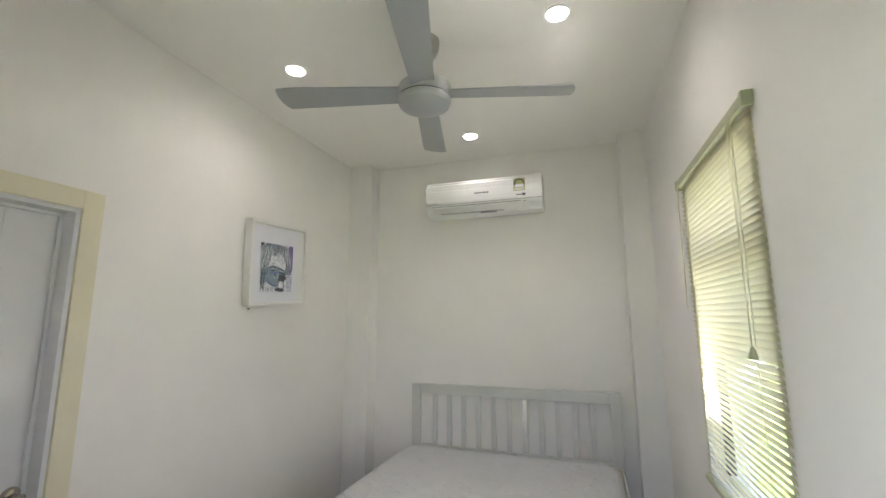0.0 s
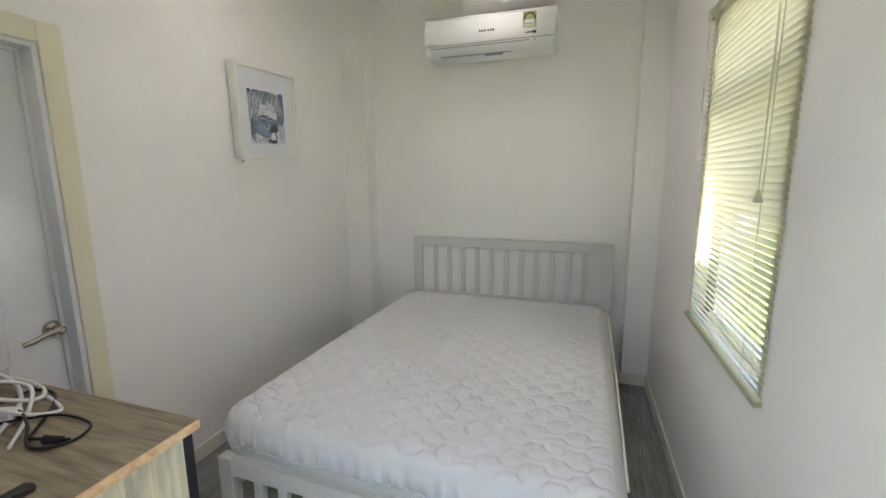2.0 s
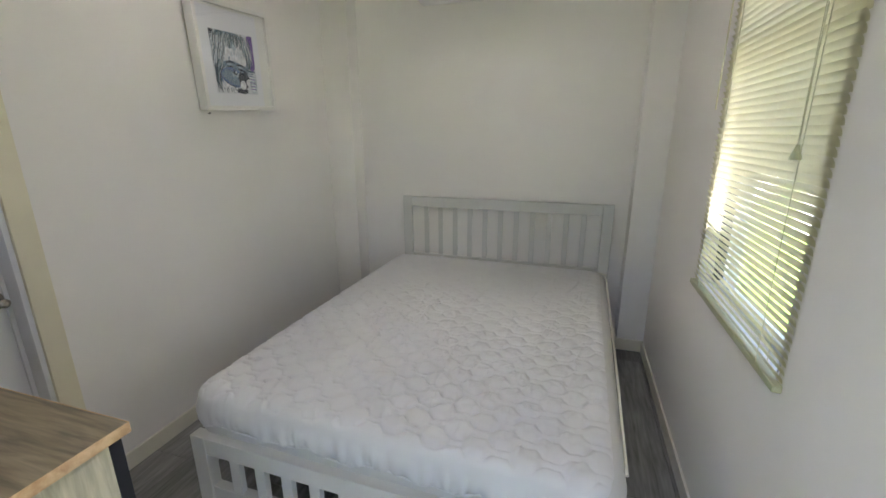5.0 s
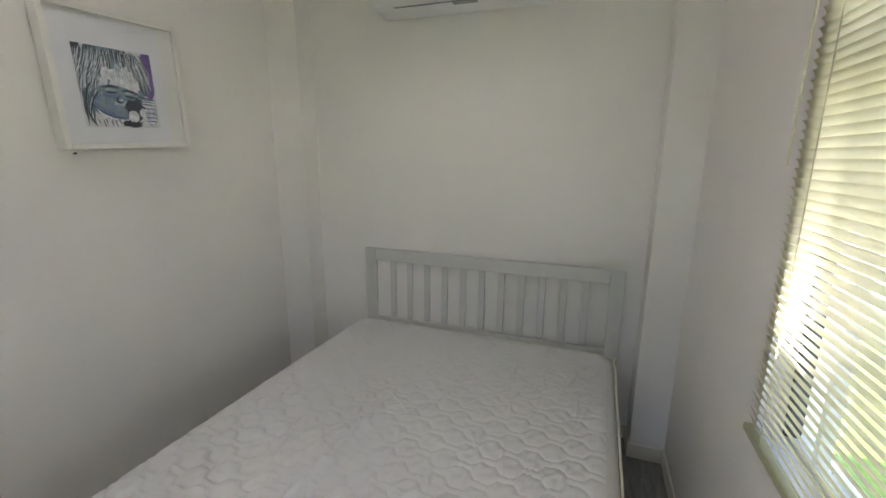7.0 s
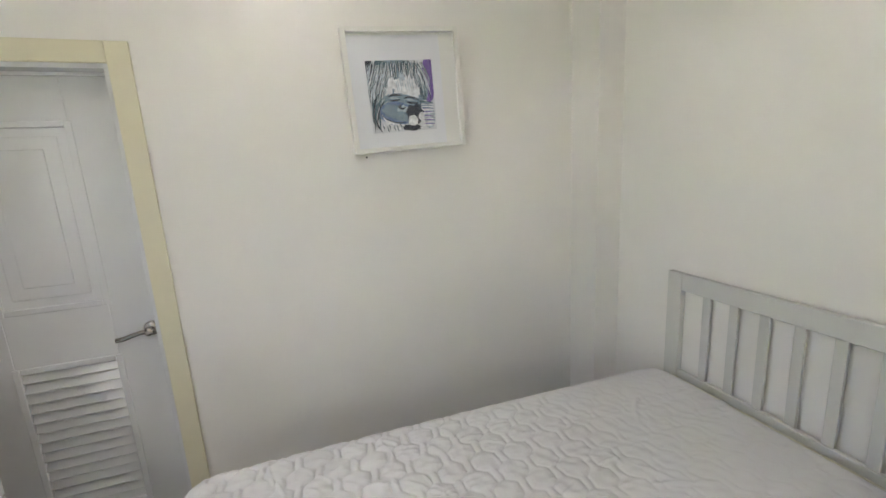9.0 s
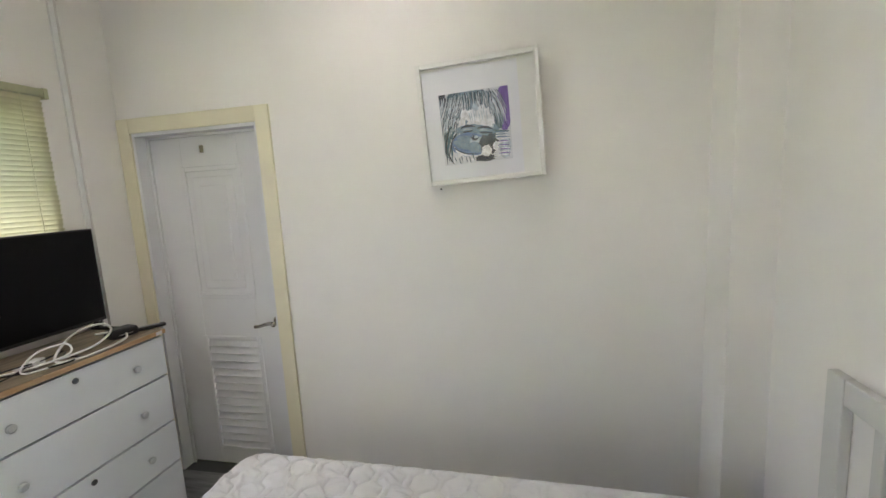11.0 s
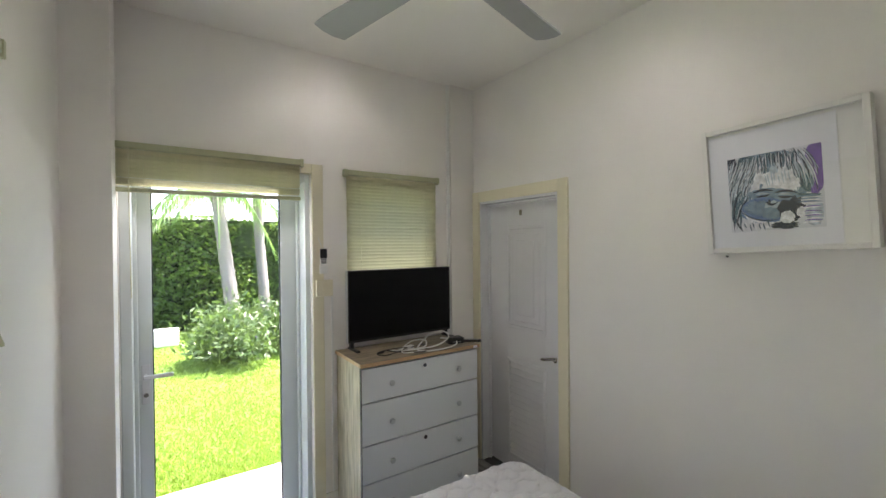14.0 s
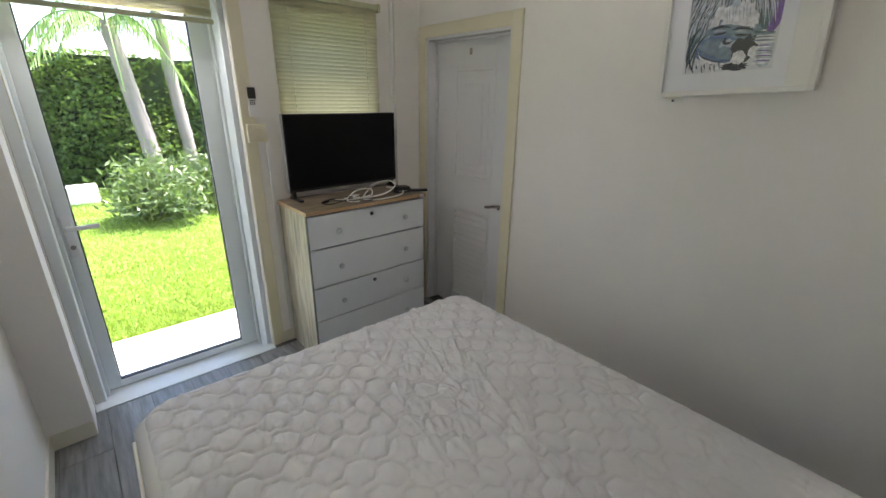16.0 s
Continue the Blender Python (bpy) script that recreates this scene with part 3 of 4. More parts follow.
def air_conditioner():
    x0, x1, z0, z1 = -0.907, 0.034, 2.378, 2.657
    a = thing("air_conditioner", ((x0 + x1) / 2, FAR, z0), "white wall-mounted split air conditioner above the bed", "air conditioner")
    w, h = (x1 - x0) / 2, z1 - z0
    out = [(0, 0.0), (-0.10, 0.0), (-0.150, 0.012), (-0.182, 0.040), (-0.198, 0.075), (-0.204, 0.12), (-0.202, 0.20), (-0.192, 0.255), (-0.176, 0.280), (-0.15, h), (0, h)]
    bm = bmesh.new()
    extrude(bm, out, -w, w)
    bmesh.ops.bevel(bm, geom=[e for e in bm.edges if abs(abs(e.verts[0].co.x) - w) < 1e-5 and abs(abs(e.verts[1].co.x) - w) < 1e-5], offset=0.012, segments=3, affect="EDGES")
    part("body", bm, "ac", a)
    boxes("panel_line", "grey", a, (-w + 0.002, w - 0.002, -0.2035, -0.195, 0.082, 0.0845))
    boxes("top_grille", "grey", a, (-w + 0.03, w - 0.03, -0.14, -0.02, h, h + 0.002))
    bm = bmesh.new()
    box(bm, -w + 0.05, w - 0.17, -0.196, -0.120, 0.0, 0.004)
    bmesh.ops.rotate(bm, verts=bm.verts[:], cent=(0, -0.15, 0), matrix=Euler((radians(-38), 0, 0)).to_matrix())
    for v in bm.verts:
        v.co.z += 0.026
        v.co.y -= 0.018
    part("louvre_flap", bm, "ac", a)
    boxes("flap_gap", "grey", a, (-w + 0.045, w - 0.165, -0.1985, -0.19, 0.066, 0.070), (-w + 0.12, w - 0.30, -0.166, -0.15, 0.013, 0.0155))
    boxes("vent_sticker", "grey", a, (-0.02, 0.11, -0.158, -0.13, 0.006, 0.0135))
    boxes("energy_label", "label", a, (0.255, 0.345, -0.2065, -0.203, 0.145, 0.245), label="olive and white energy label")
    bm = bmesh.new()
    for k in range(9):
        t = math.pi * k / 8
        box(bm, 0.30 + 0.036 * math.cos(t) - 0.006, 0.30 + 0.036 * math.cos(t) + 0.006, -0.2075, -0.2066, 0.200 + 0.036 * math.sin(t) - 0.006, 0.200 + 0.036 * math.sin(t) + 0.006)
    part("label_arc", bm, "ink", a)
    boxes("label_print", "mat", a, (0.268, 0.332, -0.2076, -0.2066, 0.172, 0.196), (0.262, 0.338, -0.2076, -0.2066, 0.151, 0.156), (0.262, 0.338, -0.2076, -0.2066, 0.160, 0.165))
    boxes("caution_bar", "ink", a, (0.275, 0.319, -0.2058, -0.2035, 0.111, 0.118))
    boxes("caution_mark", "ink", a, (0.32, 0.345, -0.2058, -0.2035, 0.105, 0.124), bevel=0.0008)
    boxes("receiver_window", "ink", a, (0.333, 0.341, -0.2040, -0.199, 0.060, 0.068))
    boxes("maker_mark", "ink", a, *[(-0.055 + 0.018 * k + (0.008 if k > 2 else 0), -0.043 + 0.018 * k + (0.008 if k > 2 else 0), -0.2065, -0.2035, 0.150, 0.163) for k in range(6)])
    boxes("small_print", "grey", a, *[(-w + 0.025 + 0.012 * k, -w + 0.033 + 0.012 * k, -0.203, -0.199, 0.092, 0.099) for k in range(7)])


air_conditioner()

# ---- picture ----


def picture():
    p = thing("framed_picture", (LEFT, 2.661, 1.906), "deep white box frame with blue abstract print hung askew", "picture")
    p.rotation_euler = (radians(2.7), radians(1.2), 0)
    w, h, f, back, d = 0.268, 0.266, 0.021, 0.012, 0.066
    for out in (-1, 1):
        bm = bmesh.new()
        box(bm, back, d, min(out * w, out * (w - f)), max(out * w, out * (w - f)), -h, h, bevel=0.0025)
        part("side_rail", bm, "frame", p)
    for out in (-1, 1):
        bm = bmesh.new()
        box(bm, back, d - 0.0006, -w + f, w - f, min(out * h, out * (h - f)), max(out * h, out * (h - f)), bevel=0.0025)
        part("cross_rail", bm, "frame", p)
    boxes("backing_board", "frame", p, (0.040, 0.048, -w + f, w - f, -h + f, h - f), label="cream backing board")
    boxes("mat_board", "mat", p, (0.0482, 0.0515, -w + f + 0.001, 0.176, -h + f + 0.001, h - f - 0.012), label="white mat board standing off centre")
    a0, a1, b0, b1 = -0.176, 0.131, -0.180, 0.129
    face = 0.0517
    paper = material("pale_print_paper", (0.66, 0.67, 0.70), 0.5, vary=0.22, scale=16, bump=0, detail=6)
    bm = bmesh.new()
    box(bm, face, face + 0.0006, a0, a1, b0, b1)
    art = part("print", bm, paper, p, "blue, grey and violet abstract print")
    inks = {}

    def ink(colour):
        if colour not in inks:
            inks[colour] = material("brush_ink", colour, 0.5, vary=0.7, scale=55, bump=0, detail=6)
        return inks[colour]

    def spot(u, v):
        return min(max(a0 + (a1 - a0) * u, a0), a1), min(max(b1 - (b1 - b0) * v, b0), b1)

    level = [face + 0.0007]

    def blob(u, v, ru, rv, colour, turn=0.0, wobble=0.1, name="ink_patch"):
        """Uneven round patch of ink at a share of the sheet."""
        level[0] += 0.00003
        rng = random.Random(int(u * 977 + v * 7919))
        bm = bmesh.new()
        ring, c, s_ = [], math.cos(turn), math.sin(turn)
        for k in range(30):
            t = 2 * math.pi * k / 30
            r = 1 + rng.uniform(-wobble, wobble)
            du, dv = ru * r * math.cos(t), rv * r * math.sin(t)
            ring.append(bm.verts.new((level[0], *spot(u + du * c - dv * s_, v + du * s_ + dv * c))))
        bm.faces.new(ring)
        part(name, bm, ink(colour), art)

    def strokes(colour, lines, wide, name="brush_strokes"):
        """Tapered curved strokes of one ink, each from a start, a bend and an end."""
        level[0] += 0.00003
        bm = bmesh.new()
        for (u0, v0), (u1, v1), (u2, v2) in lines:
            last = None
            for k in range(9):
                t = k / 8
                u = (1 - t) ** 2 * u0 + 2 * t * (1 - t) * u1 + t * t * u2
                v = (1 - t) ** 2 * v0 + 2 * t * (1 - t) * v1 + t * t * v2
                tu, tv = (1 - t) * (u1 - u0) + t * (u2 - u1), (1 - t) * (v1 - v0) + t * (v2 - v1)
                ln = math.hypot(tu, tv) or 1.0
                hw = wide * (0.12 + math.sin(math.pi * (0.08 + 0.9 * t)))
                pair = [bm.verts.new((level[0], *spot(u - s_ * tv / ln * hw, v + s_ * tu / ln * hw))) for s_ in (-1, 1)]
                if last:
                    bm.faces.new((last[0], last[1], pair[1], pair[0]))
                last = pair
        tagged(part(name, bm, ink(colour), art), "", "", "", "stuff")

    rng = random.Random(8)

    def fan(u0, u1, v0, reach, drop, bend, count):
        """Strokes that fall from a line at the top and curve outward."""
        out = []
        for k in range(count):
            u = u0 + (u1 - u0) * (k + rng.uniform(-0.3, 0.3)) / max(count - 1, 1)
            v = v0 + rng.uniform(-0.04, 0.06)
            e = reach * rng.uniform(0.7, 1.2)
            out.append(((u, v), (u + bend * rng.uniform(0.6, 1.2), v + drop * 0.35), (u + e, v + drop * rng.uniform(0.6, 1.1))))
        return out
    dark, teal, steel, mist = (0.018, 0.026, 0.045), (0.07, 0.13, 0.16), (0.20, 0.28, 0.36), (0.45, 0.52, 0.58)
    violet, blue, white = (0.17, 0.09, 0.36), (0.13, 0.20, 0.37), (0.76, 0.76, 0.78)
    blob(0.93, 0.27, 0.10, 0.34, violet, 0.05, 0.05, "violet_patch")
    blob(0.47, 0.36, 0.44, 0.40, steel, 0.1, 0.06)
    blob(0.16, 0.30, 0.17, 0.34, teal, 0.25, 0.15)
    blob(0.80, 0.30, 0.09, 0.26, teal, -0.2, 0.15)
    blob(0.04, 0.10, 0.07, 0.16, dark, 0.0, 0.2)
    for colour, wide, n_ in ((dark, 0.008, 20), (mist, 0.006, 26), (white, 0.005, 22), (dark, 0.005, 18), (mist, 0.004, 20)):
        strokes(colour, fan(0.02, 0.46, 0.05, -0.17, 0.45, -0.03, n_) + fan(0.50, 0.84, 0.04, 0.12, 0.46, 0.10, n_ * 2 // 3), wide)
        strokes(colour, fan(0.0, 0.30, 0.32, -0.06, 0.32, -0.05, n_ // 2), wide)
    blob(0.55, 0.37, 0.18, 0.16, white, 0.15, 0.16, "pale_patch")
    blob(0.33, 0.36, 0.05, 0.15, white, 0.35, 0.25, "pale_patch")
    blob(0.70, 0.43, 0.07, 0.10, white, -0.3, 0.25, "pale_patch")
    strokes(teal, fan(0.36, 0.72, 0.02, 0.0, 0.22, 0.0, 12), 0.011)
    strokes(dark, fan(0.38, 0.74, 0.03, 0.02, 0.19, 0.01, 9), 0.007)
    strokes(white, fan(0.34, 0.74, 0.05, 0.0, 0.26, 0.0, 9), 0.004)
    strokes(mist, fan(0.42, 0.66, 0.27, 0.02, 0.16, 0.01, 8), 0.006)
    blob(0.52, 0.23, 0.05, 0.05, mist, 0.3, 0.25)
    # the darker middle band and the round blue patch below it
    blob(0.46, 0.54, 0.24, 0.075, steel, 0.10, 0.12)
    strokes(dark, [((0.28, 0.50), (0.38, 0.45), (0.50, 0.50)), ((0.52, 0.53), (0.64, 0.49), (0.75, 0.57)), ((0.31, 0.55), (0.39, 0.57), (0.46, 0.54)), ((0.55, 0.58), (0.63, 0.61), (0.70, 0.60))], 0.014)
    strokes(mist, [((0.31, 0.525), (0.38, 0.505), (0.45, 0.53)), ((0.55, 0.555), (0.62, 0.545), (0.69, 0.58))], 0.013)
    strokes(teal, [((0.20, 0.52), (0.06, 0.62), (0.05, 0.92)), ((0.15, 0.45), (0.03, 0.58), (0.02, 0.85)), ((0.24, 0.54), (0.10, 0.66), (0.12, 0.98)), ((0.75, 0.58), (0.86, 0.62), (0.97, 0.61))], 0.018)
    strokes(dark, [((0.12, 0.48), (0.02, 0.66), (0.04, 0.99)), ((0.22, 0.56), (0.09, 0.68), (0.07, 0.95)), ((0.06, 0.80), (0.08, 0.92), (0.14, 0.99))], 0.011)
    blob(0.39, 0.74, 0.27, 0.17, blue, 0.12, 0.04, "blue_patch")
    blob(0.33, 0.70, 0.16, 0.09, steel, 0.1, 0.12)
    blob(0.50, 0.71, 0.11, 0.08, mist, 0.2, 0.15)
    blob(0.47, 0.78, 0.14, 0.07, steel, 0.2, 0.12)
    strokes(dark, [((0.42, 0.63), (0.47, 0.71), (0.54, 0.65)), ((0.45, 0.60), (0.46, 0.65), (0.44, 0.68))], 0.013)
    strokes(white, [((0.15, 0.74), (0.28, 0.94), (0.56, 0.90)), ((0.18, 0.80), (0.30, 0.97), (0.48, 0.96))], 0.014)
    strokes(dark, [((0.13, 0.72), (0.26, 0.90), (0.54, 0.87))], 0.007)
    # the dark hollow, two pale spots and level strokes beside it
    blob(0.68, 0.78, 0.14, 0.17, dark, 0.3, 0.22, "dark_patch")
    blob(0.60, 0.95, 0.14, 0.05, dark, 0.0, 0.2, "dark_patch")
    blob(0.63, 0.85, 0.075, 0.085, white, 0.3, 0.14, "pale_patch")
    blob(0.78, 0.80, 0.055, 0.065, white, 0.0, 0.16, "pale_patch")
    blob(0.90, 0.83, 0.09, 0.15, mist, 0.0, 0.1)
    strokes(white, [((0.78 + 0.02 * (k % 2), 0.67 + 0.045 * k), (0.88, 0.66 + 0.045 * k), (0.99, 0.67 + 0.045 * k)) for k in range(7)], 0.009)
    strokes(violet, [((0.80, 0.69 + 0.055 * k), (0.90, 0.68 + 0.055 * k), (0.97, 0.70 + 0.055 * k)) for k in range(5)], 0.006)
    strokes(steel, [((0.74, 0.62 + 0.03 * k), (0.86, 0.60 + 0.035 * k), (0.98, 0.63 + 0.035 * k)) for k in range(3)], 0.009)
    strokes(white, fan(0.14, 0.40, 0.88, 0.03, 0.14, 0.0, 9), 0.010)
    strokes(teal, fan(0.16, 0.44, 0.90, 0.02, 0.10, 0.0, 6), 0.007)
    g = boxes("glazing", "glass", p, (0.060, 0.0615, -w + f, w - f, -h + f, h - f))
    g.visible_shadow = False


picture()

# ---- bed ----
BX0, BX1, BYF, BYH = -1.089, 0.504, 1.648, 3.735
BED_TURN = Matrix.Translation(((BX0 + BX1) / 2, 3.72, 0)) @ Matrix.Rotation(radians(-1.2), 4, "Z") @ Matrix.Translation((-(BX0 + BX1) / 2, -3.72, 0))


def bed():
    b = thing("bed", ((BX0 + BX1) / 2, (BYF + BYH) / 2, 0), "pale grey painted slatted wooden double bed", "bed")

    def P(name, *spans, bevel=0.004):
        ob = boxes(name, "bed", b, *spans, bevel=bevel)
        ob.matrix_parent_inverse = b.matrix_basis.inverted()
        ob.matrix_parent_inverse = Matrix.Translation(-b.location)
        return ob
    hy0, hy1 = 3.708, 3.738
    P("head_post", (BX0, BX0 + 0.075, hy0, hy1, 0, 1.022))
    P("head_post", (BX1 - 0.075, BX1, hy0, hy1, 0, 1.022))
    P("head_top_rail", (BX0 + 0.075, BX1 - 0.075, hy0 + 0.001, hy1, 0.942, 1.021))
    P("head_low_rail", (BX0 + 0.075, BX1 - 0.075, hy0 + 0.004, hy1 - 0.004, 0.47, 0.556))
    n_ = HEAD_SLATS
    inner0, inner1 = BX0 + 0.075, BX1 - 0.075
    step = (inner1 - inner0) / (n_ + 1)
    for k in range(n_):
        c = inner0 + step * (k + 1)
        P("head_slat", (c - 0.019, c + 0.019, hy0 + 0.012, hy0 + 0.026, 0.55, 0.952), bevel=0.003)
    fy0, fy1 = BYF - 0.035, BYF + 0.015
    P("foot_post", (BX0, BX0 + 0.07, fy0, fy1, 0.006, 0.375))
    P("foot_post", (BX1 - 0.07, BX1, fy0, fy1, 0.006, 0.375))
    for xx in (BX0, BX1 - 0.07):
        ob = boxes("foot_pad", "black", b, (xx + 0.004, xx + 0.066, fy0 + 0.004, fy1 - 0.004, 0.0, 0.006))
        ob.matrix_parent_inverse = Matrix.Translation(-b.location)
    P("foot_top_rail", (BX0 + 0.07, BX1 - 0.07, fy0 + 0.001, fy1, 0.300, 0.374))
    P("foot_low_rail", (BX0 + 0.07, BX1 - 0.07, fy0 + 0.006, fy1 - 0.004, 0.085, 0.145))
    n_ = FOOT_SLATS
    inner0, inner1 = BX0 + 0.07, BX1 - 0.07
    step = (inner1 - inner0) / (n_ + 1)
    for k in range(n_):
        c = inner0 + step * (k + 1)
        P("foot_slat", (c - 0.023, c + 0.023, fy0 + 0.012, fy1 - 0.012, 0.14, 0.305), bevel=0.003)
    P("side_rail", (BX0 + 0.012, BX0 + 0.037, fy1, hy0, 0.20, 0.34))
    P("side_rail", (BX1 - 0.037, BX1 - 0.012, fy1, hy0, 0.20, 0.34))
    P("base_board", (BX0 + 0.037, BX1 - 0.037, fy1 + 0.004, hy0 - 0.004, 0.325, 0.343))

    b.matrix_world = BED_TURN @ Matrix.Translation(b.location)


bed()


def soft_slab(x0, x1, y0, y1, top, bot, nx, ny, r, cr, relief, flare=0.012, loose=0.0, ring=None):
    """Soft rounded slab with relief on its top: a bmesh."""
    X, Y = np.meshgrid(np.linspace(x0, x1, nx), np.linspace(y0, y1, ny), indexing="ij")
    cx, cy, hx, hy = (x0 + x1) / 2, (y0 + y1) / 2, (x1 - x0) / 2, (y1 - y0) / 2
    ax, ay = np.abs(X - cx) - (hx - cr), np.abs(Y - cy) - (hy - cr)
    both = (ax > 0) & (ay > 0)
    rad = np.maximum(np.hypot(ax, ay), 1e-6)
    scale = np.where(both, np.maximum(ax, ay) / rad, 1.0)
    X = np.where(both, cx + np.sign(X - cx) * ((hx - cr) + ax * scale), X)
    Y = np.where(both, cy + np.sign(Y - cy) * ((hy - cr) + ay * scale), Y)
    ax, ay = np.abs(X - cx) - (hx - cr), np.abs(Y - cy) - (hy - cr)
    d = np.clip(cr - np.where((ax > 0) & (ay > 0), np.hypot(ax, ay), np.maximum(ax, ay)), 0, None)
    edge = np.where(d < r, r - np.sqrt(np.maximum(r * r - (r - np.minimum(d, r)) ** 2, 0)), 0)
    Z = top - edge + relief(X, Y, np.clip(d / 0.05, 0, 1))
    verts = np.stack([X, Y, Z], -1).reshape(-1, 3)
    faces = [(i * ny + j, (i + 1) * ny + j, (i + 1) * ny + j + 1, i * ny + j + 1) for i in range(nx - 1) for j in range(ny - 1)]
    rim = [i * ny for i in range(nx)] + [(nx - 1) * ny + j for j in range(1, ny)] + [i * ny + ny - 1 for i in range(nx - 2, -1, -1)] + [j for j in range(ny - 2, 0, -1)]
    allv = [tuple(p) for p in verts]
    prev, levels, k = rim, 6, len(rim)
    for lev in range(1, levels + 1):
        t = lev / levels
        cur = []
        for n_, i in enumerate(rim):
            x, y, z = verts[i]
            out = Vector((x - cx, y - cy)).normalized()
            s = 6.5 * (x + y) + 3.0 * (x - y)
            rip = (0.004 * math.sin(n_ * 0.33 + 2 * math.sin(n_ * 0.07)) + flare) * math.sin(math.pi * t)
            rip += loose * t * (math.sin(7 * s + 2 * math.sin(1.7 * s)) + 0.6 * math.sin(17 * s + 3 * math.sin(2.3 * s)))
            sag = loose * t * (1.6 * math.sin(2.1 * s + 1) + 0.8 * math.sin(5.3 * s))
            cur.append(len(allv))
            allv.append((x + out.x * rip, y + out.y * rip, z + (bot - z) * t + sag))
        faces += [(prev[i], cur[i], cur[(i + 1) % k], prev[(i + 1) % k]) for i in range(k)]
        prev = cur
    faces.append(tuple(prev))
    if ring is not None:
        ring.extend(allv[i] for i in prev[::20] + prev[:1])
    me = bpy.data.meshes.new("slab")
    me.from_pydata(allv, [], faces)
    bm = bmesh.new()
    bm.from_mesh(me)
    bpy.data.meshes.remove(me)
    return bm


def quilt(X, Y, inner):
    """Stitched honeycomb lines, puffed cells, broad sag and the creases of a loose cover."""
    rng = np.random.RandomState(4)
    U = X + 0.012 * np.sin(7 * Y) + 0.004 * np.sin(23 * Y + 9 * X)
    V = Y + 0.010 * np.sin(6 * X) + 0.005 * np.sin(13 * X + 5 * Y) + 0.003 * np.sin(31 * X + 17 * Y)
    pitch, length, swing = 0.062, 0.150, 0.0165
    wave = np.clip(1.9 * np.sin(2 * np.pi * U / length), -1, 1) * swing
    best = np.full(X.shape, 1.0)
    base = np.floor(V / pitch)
    slope = 1.0 / np.sqrt(1 + (np.where(np.abs(wave) < swing * 0.99, 1.9 * swing * 2 * np.pi / length * np.cos(2 * np.pi * U / length), 0)) ** 2)
    for k in (-1, 0, 1, 2):
        n_ = base + k
        best = np.minimum(best, np.abs(V - n_ * pitch - np.where(n_ % 2 == 0, wave, -wave)) * slope)
    fine = 0.0009 * np.sin(61 * X + 3 * np.sin(19 * Y)) * np.sin(47 * Y + 2 * np.sin(23 * X)) + 0.0006 * np.sin(113 * X - 71 * Y + 2 * np.sin(37 * X)) * np.sin(29 * X + 53 * Y)
    depth = QUILT * (1.15 - 0.9 * np.clip((Y - 2.15) / 1.0, 0, 1)) * (0.8 + 0.2 * np.sin(5 * X + 2) * np.sin(4 * Y))
    Z = (depth * np.sqrt(np.clip(best / 0.026, 0, 1)) - depth * 0.4 * np.exp(-(best / 0.0035) ** 2) - depth * 0.6 + 1.8 * fine) * inner
    Z += 0.006 * np.sin(2.1 * X + 0.6) * np.sin(1.7 * Y)
    for k in range(260):
        c = np.array([rng.uniform(-1.0, 0.38), 1.62 + abs(rng.normal(0.1, 0.95))])
        a = rng.normal(1.2, 0.6)
        ln, wd, ht = rng.uniform(0.03, 0.15), rng.uniform(0.004, 0.010), rng.uniform(0.0025, 0.008)
        du, dv = (X - c[0]) * np.cos(a) + (Y - c[1]) * np.sin(a), -(X - c[0]) * np.sin(a) + (Y - c[1]) * np.cos(a)
        Z += ht * np.exp(-(du / ln) ** 2 * 2.2) * np.exp(-((dv - 0.2 * du * du / ln * rng.uniform(-1, 1)) / wd) ** 2)
    # long loose folds
    for cx_, cy_, a, ln in ((-0.50, 2.40, 1.38, 0.55), (-0.58, 2.44, 1.10, 0.30), (-0.47, 2.62, 1.45, 0.35), (-0.20, 2.12, 1.46, 0.20), (-0.66, 2.12, 0.9, 0.20)):
        du, dv = (X - cx_) * np.cos(a) + (Y - cy_) * np.sin(a), -(X - cx_) * np.sin(a) + (Y - cy_) * np.cos(a)
        Z += 0.013 * np.exp(-(du / ln) ** 2 * 2) * np.exp(-((dv - 0.02 * np.sin(9 * du)) / 0.009) ** 2)
    return Z


